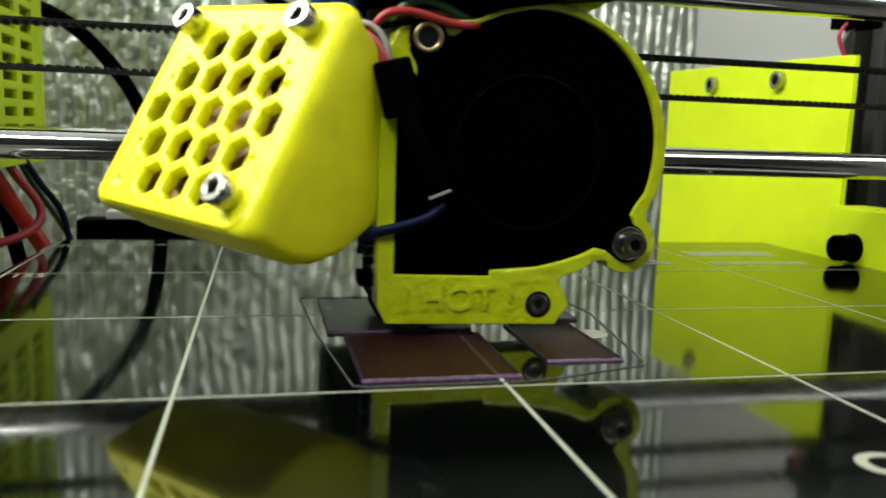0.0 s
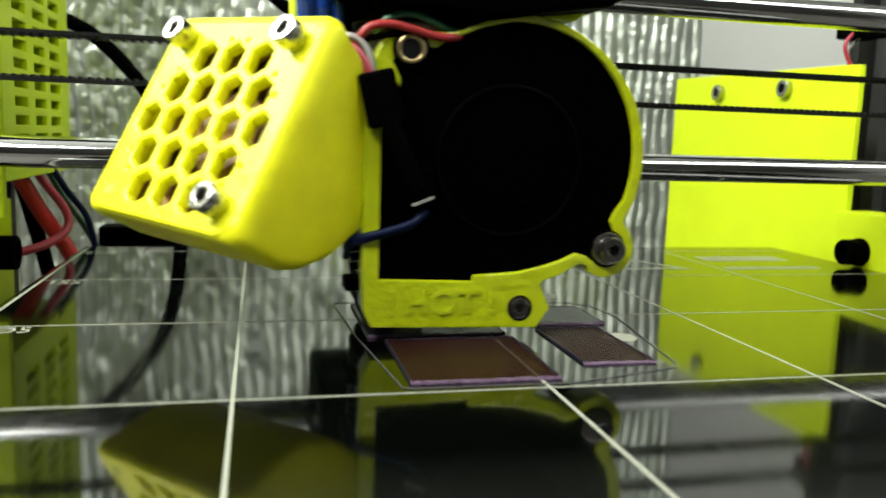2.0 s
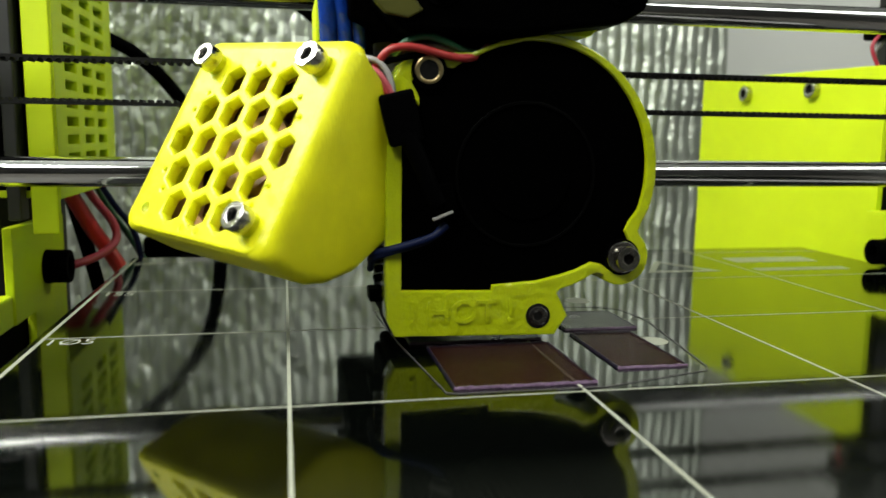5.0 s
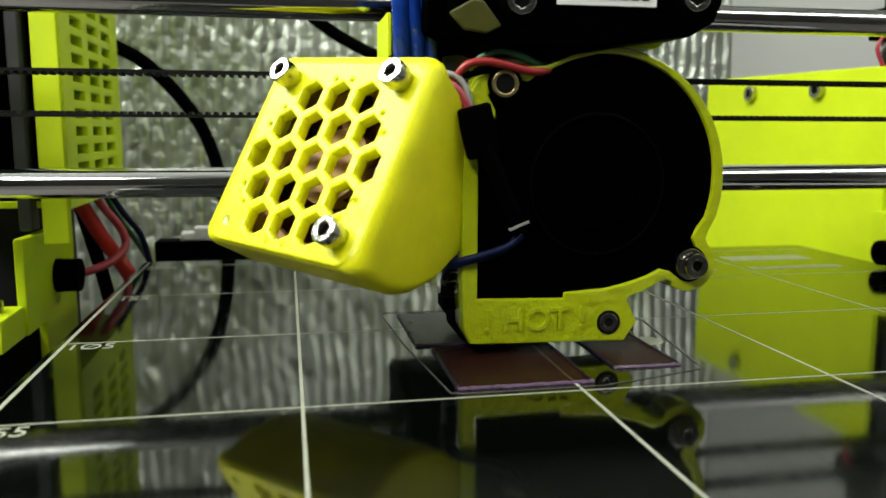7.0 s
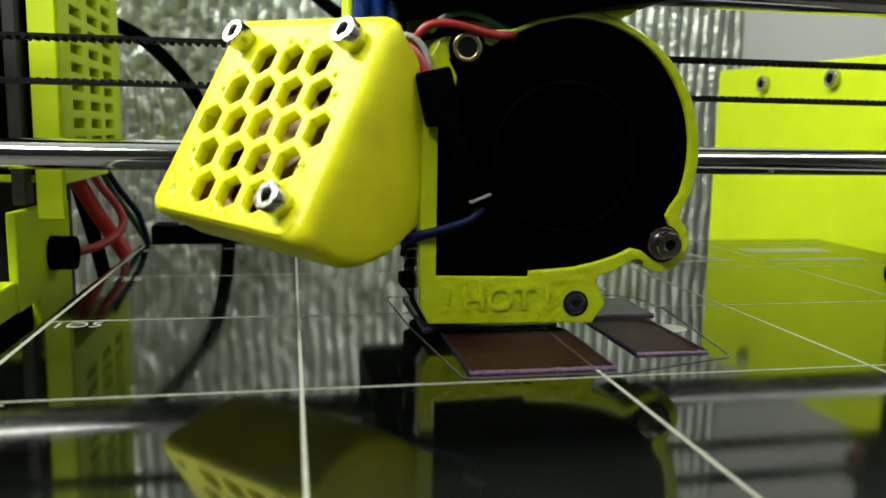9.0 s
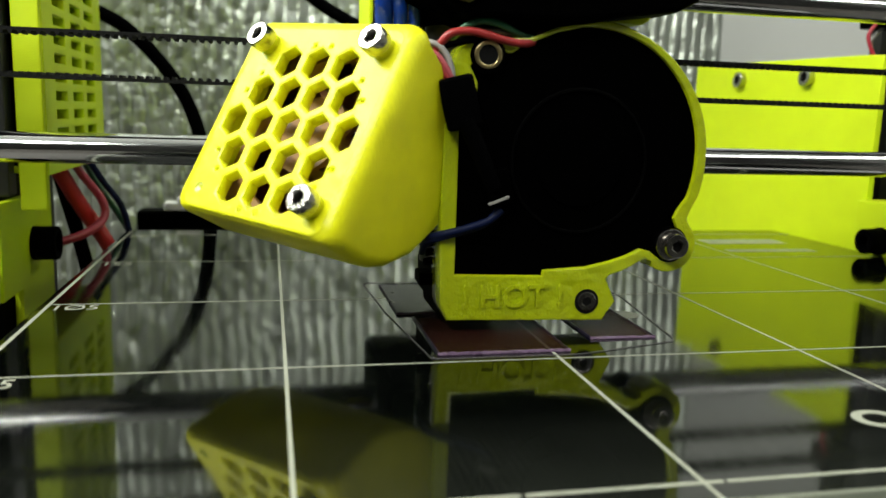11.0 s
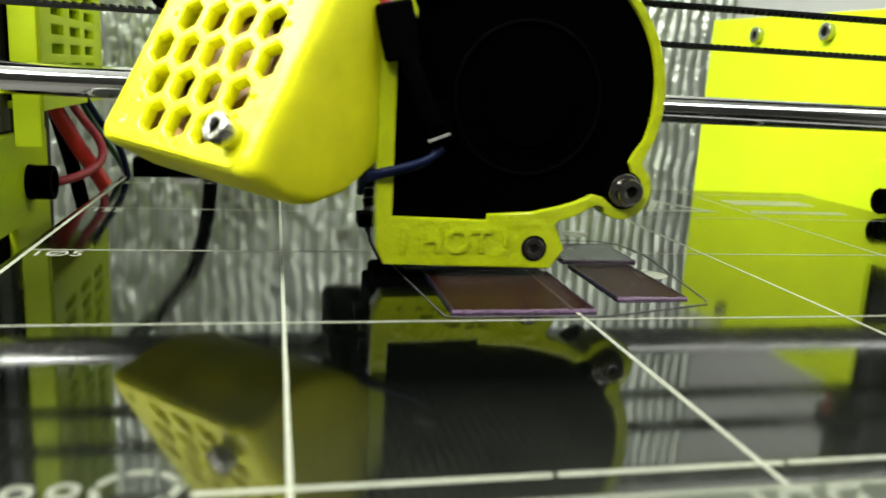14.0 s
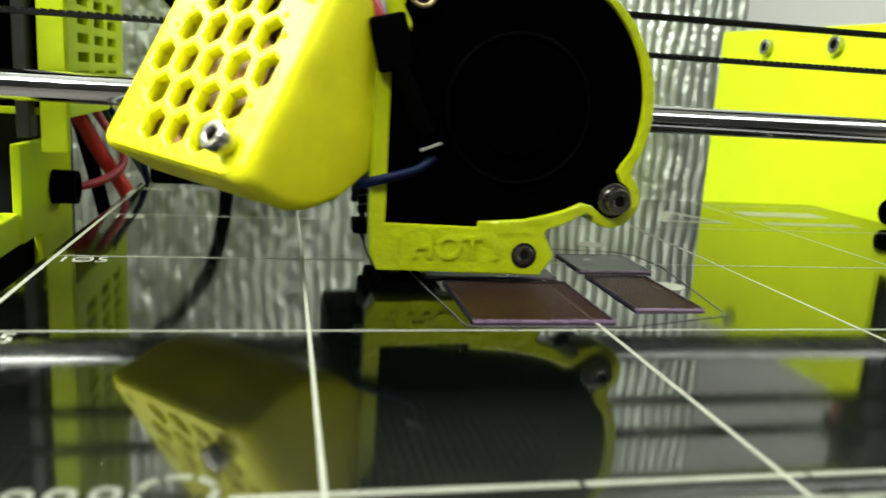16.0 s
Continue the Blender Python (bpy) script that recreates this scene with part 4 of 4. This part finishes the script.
# grille screws stand proud of the grille
RN = FAN.to_3x3()
for a, b in ((-16, 16), (16, 16), (16, -16)):
    q = FAN @ (Vector((a, b, -0.2)) * MM)
    s = cap_screw(fan_box, q / MM, RN @ Vector((0, 0, 1)), 2.45, 3.0, M_SCREW, "screw", 0.68)
    fan_part("shank", rod((a, b, -2.4), (a, b, PLATE - 0.2), 2.3, 20), M_FAN, fan_box, "yellow boss under the screw")
# no hole is cut: a darker yellow disc stands in for its shade
fan_part("blind_hole_shade", rod((-17.3, -17, PLATE - 0.2), (-17.3, -17, PLATE + 0.03), 1.2, 16), M_GLOSSY, fan_box)

# extruder block above, with a label plate
ext = part("extruder_body", prism([(80, 108), (80, 67), (85, 62.2), (106, 62.0), (116, 63.4), (128, 65.0), (133.0, 67.6), (134.6, 71.5), (134.6, 108)], "y", 69.5, 112, 1.0), M_BLACK, head, "black extruder body")
part("carriage", box(78, 127, 112, 160, 24, 108, 2), M_BLACK, head, "black carriage on the rods")
part("extruder_mount", prism([(76, 66), (88, 60.5), (92, 63), (84, 70), (80, 76), (76, 76)], "y", 78, 104, 0.6), M_BLACK, head, "black mount")
part("filament_guide", prism([(78.8, 68.2), (81.6, 65.2), (85.9, 64.4), (88.9, 65.9), (85.3, 70.4), (83.4, 70.8)], "y", 68.6, 70.4, 0.4), M_SHADED_YELLOW, head, "small yellow guide beside the extruder, coloured olive as in shade")
part("mount_lip", prism([(117, 63.4), (125, 63.4), (127, 65.2), (118, 64.8)], "y", 78, 100, 0.3), M_YELLOW, head)
lab = part("label_plate", box(99.8, 120.2, 69.1, 69.6, 70.2, 77.5, 0.15), M_LABEL, head, "white label plate")
for k in range(8):
    part("label_bar", box(101.6 + k * 2.2, 103.1 + k * 2.2, 68.98, 69.2, 71.4, 74.0), M_BAR, lab, smooth=False)
for x, z in ((92.4, 70.8), (128.0, 72.4)):
    part("screw_recess", rod((x, 69.0, z), (x, 70, z), 4.0, 28), M_MATT, head)
    cap_screw(head, (x, 67.6, z), (0, -1, 0), 2.7, 2.4, M_SCREW)

# wiring of the head
tube("head_wire", [(79.6, 75, 54.6), (81.1, 72.4, 56.9), (83.0, 71.6, 58.9), (86.4, 71.3, 59.5), (89.9, 71.3, 59.0), (94.1, 71.8, 58.1), (97.5, 72.2, 57.8), (100.5, 74.5, 58.6), (104, 80, 61)], 0.78, M_SHADED_RED, head, "red wire")
tube("head_wire", [(84, 75, 58.6), (85.8, 72.6, 60.2), (88.2, 72, 61.4), (90.6, 72, 61.6), (93.5, 72.2, 60.9), (97, 73.4, 59.6), (102, 77, 59)], 0.75, M_GREEN, head, "green wire")
tube("head_wire", [(80.8, 74, 56.0), (82.2, 72.4, 56.7), (84.6, 72.1, 57.3), (87.6, 72.2, 57.9), (92, 73, 58.0)], 0.6, M_MATT, head, "black wire")
tube("head_wire", [(88, 74.4, 60.2), (92, 73.2, 60.0), (96, 74, 59.4)], 0.4, M_WHITEWIRE, head, "grey wire")
tube("head_wire", [(76.6, 76, 57.6), (79.0, 73, 57.3), (81.0, 72, 56.5), (82.5, 71.5, 54.7), (83.3, 71.3, 52.4), (83.6, 71.2, 50)], 0.58, M_WHITEWIRE, head, "grey wire")
tube("head_wire", [(76.6, 76, 56.0), (79.0, 73, 55.6), (80.7, 71.8, 54.6), (82.2, 71.2, 52.6), (83.4, 71.1, 50.4), (84, 71, 48)], 0.62, M_PINK, head, "pink wire")
tube("head_wire", [(77.4, 76, 54.9), (79.6, 73, 54.5), (80.9, 71.9, 53.4), (82.2, 71.2, 51.0), (83.0, 71, 48.6)], 0.6, M_SHADED_RED, head, "red wire")
sl = box(-3.4, 3.4, -1.3, 1.3, -5, 5, 0.7)
bmesh.ops.transform(sl, matrix=Matrix.Translation((85.0, 70.6, 46.2)) @ Matrix.Rotation(radians(-14), 4, "Y"), verts=sl.verts)
part("connector_sleeve", sl, M_MATT, head, "black connector sleeve")
tube("sleeved_lead", [(86.2, 70.4, 43), (88.6, 70.2, 38), (91.0, 70.4, 32.5), (92.4, 70.6, 30)], 1.8, M_MATT, head, "black sleeved lead")
sl = box(-2.4, 2.4, -1.2, 1.2, -3.4, 3.4, 0.4)
bmesh.ops.transform(sl, matrix=Matrix.Translation((93.2, 70.6, 30.4)) @ Matrix.Rotation(radians(-14), 4, "Y"), verts=sl.verts)
plug = part("plug", sl, M_BLACK, head, "black plug")
pe = box(-2.1, 2.1, -0.6, 0.6, -0.2, 0.2)
bmesh.ops.transform(pe, matrix=Matrix.Translation((93.0, 69.2, 27.8)) @ Matrix.Rotation(radians(-22), 4, "Y"), verts=pe.verts)
part("plug_edge", pe, M_WHITEWIRE, plug, "pale lower plug edge")
tube("head_wire", [(94.2, 71.0, 25.8), (91.5, 70.8, 23.6), (87, 71.0, 22.0), (83, 71.6, 20.9), (80.4, 74, 19.8), (80, 78, 18)], 0.8, M_BLUE, head, "dark blue wire")
tube("head_wire", [(93.6, 71.3, 25.8), (91, 71.2, 23.0), (86.6, 71.4, 21.4), (82.5, 72.0, 20.2), (80.2, 75, 18.6), (80, 79, 16)], 0.7, M_BLUE, head, "dark blue wire")
for dx, z0, ww in ((0, 62, 1.9), (3.4, 60, 1.5), (6.2, 61, 1.3)):
    tube("blue_lead", [(72.6 + dx, 88, z0 - 4), (72.2 + dx, 86, z0 + 4), (71.8 + dx * 0.8, 85, z0 + 12), (72.4 + dx * 1.1, 86, z0 + 24), (73 + dx, 88, z0 + 40)], ww, M_BLUETAPE, head, "shiny blue sleeved lead")
part("back_plate", box(70.0, 70.9, 92, 112, 58, 71, 0.2), M_YELLOW, head)
part("lead_clamp", box(70, 80, 88, 112, 58, 62, 0.6), M_MATT, head)


# ---- movement ----
def motions():
    walk(bed, [(t, pose(0, y * MM, 0)) for t, y in BED_TRAVEL])
    for ob in printed:
        walk(ob, [(t, pose(0, y * MM, 0)) for t, y in BED_TRAVEL])
    walk(head, [(t, pose(x * MM, 0, 0)) for t, x in HEAD_TRAVEL])
    walk(belt_lower, [(t, pose(x * MM, 0, 0)) for t, x in HEAD_TRAVEL])
    walk(belt_upper, [(t, pose(-x * MM, 0, 0)) for t, x in HEAD_TRAVEL])


motions()
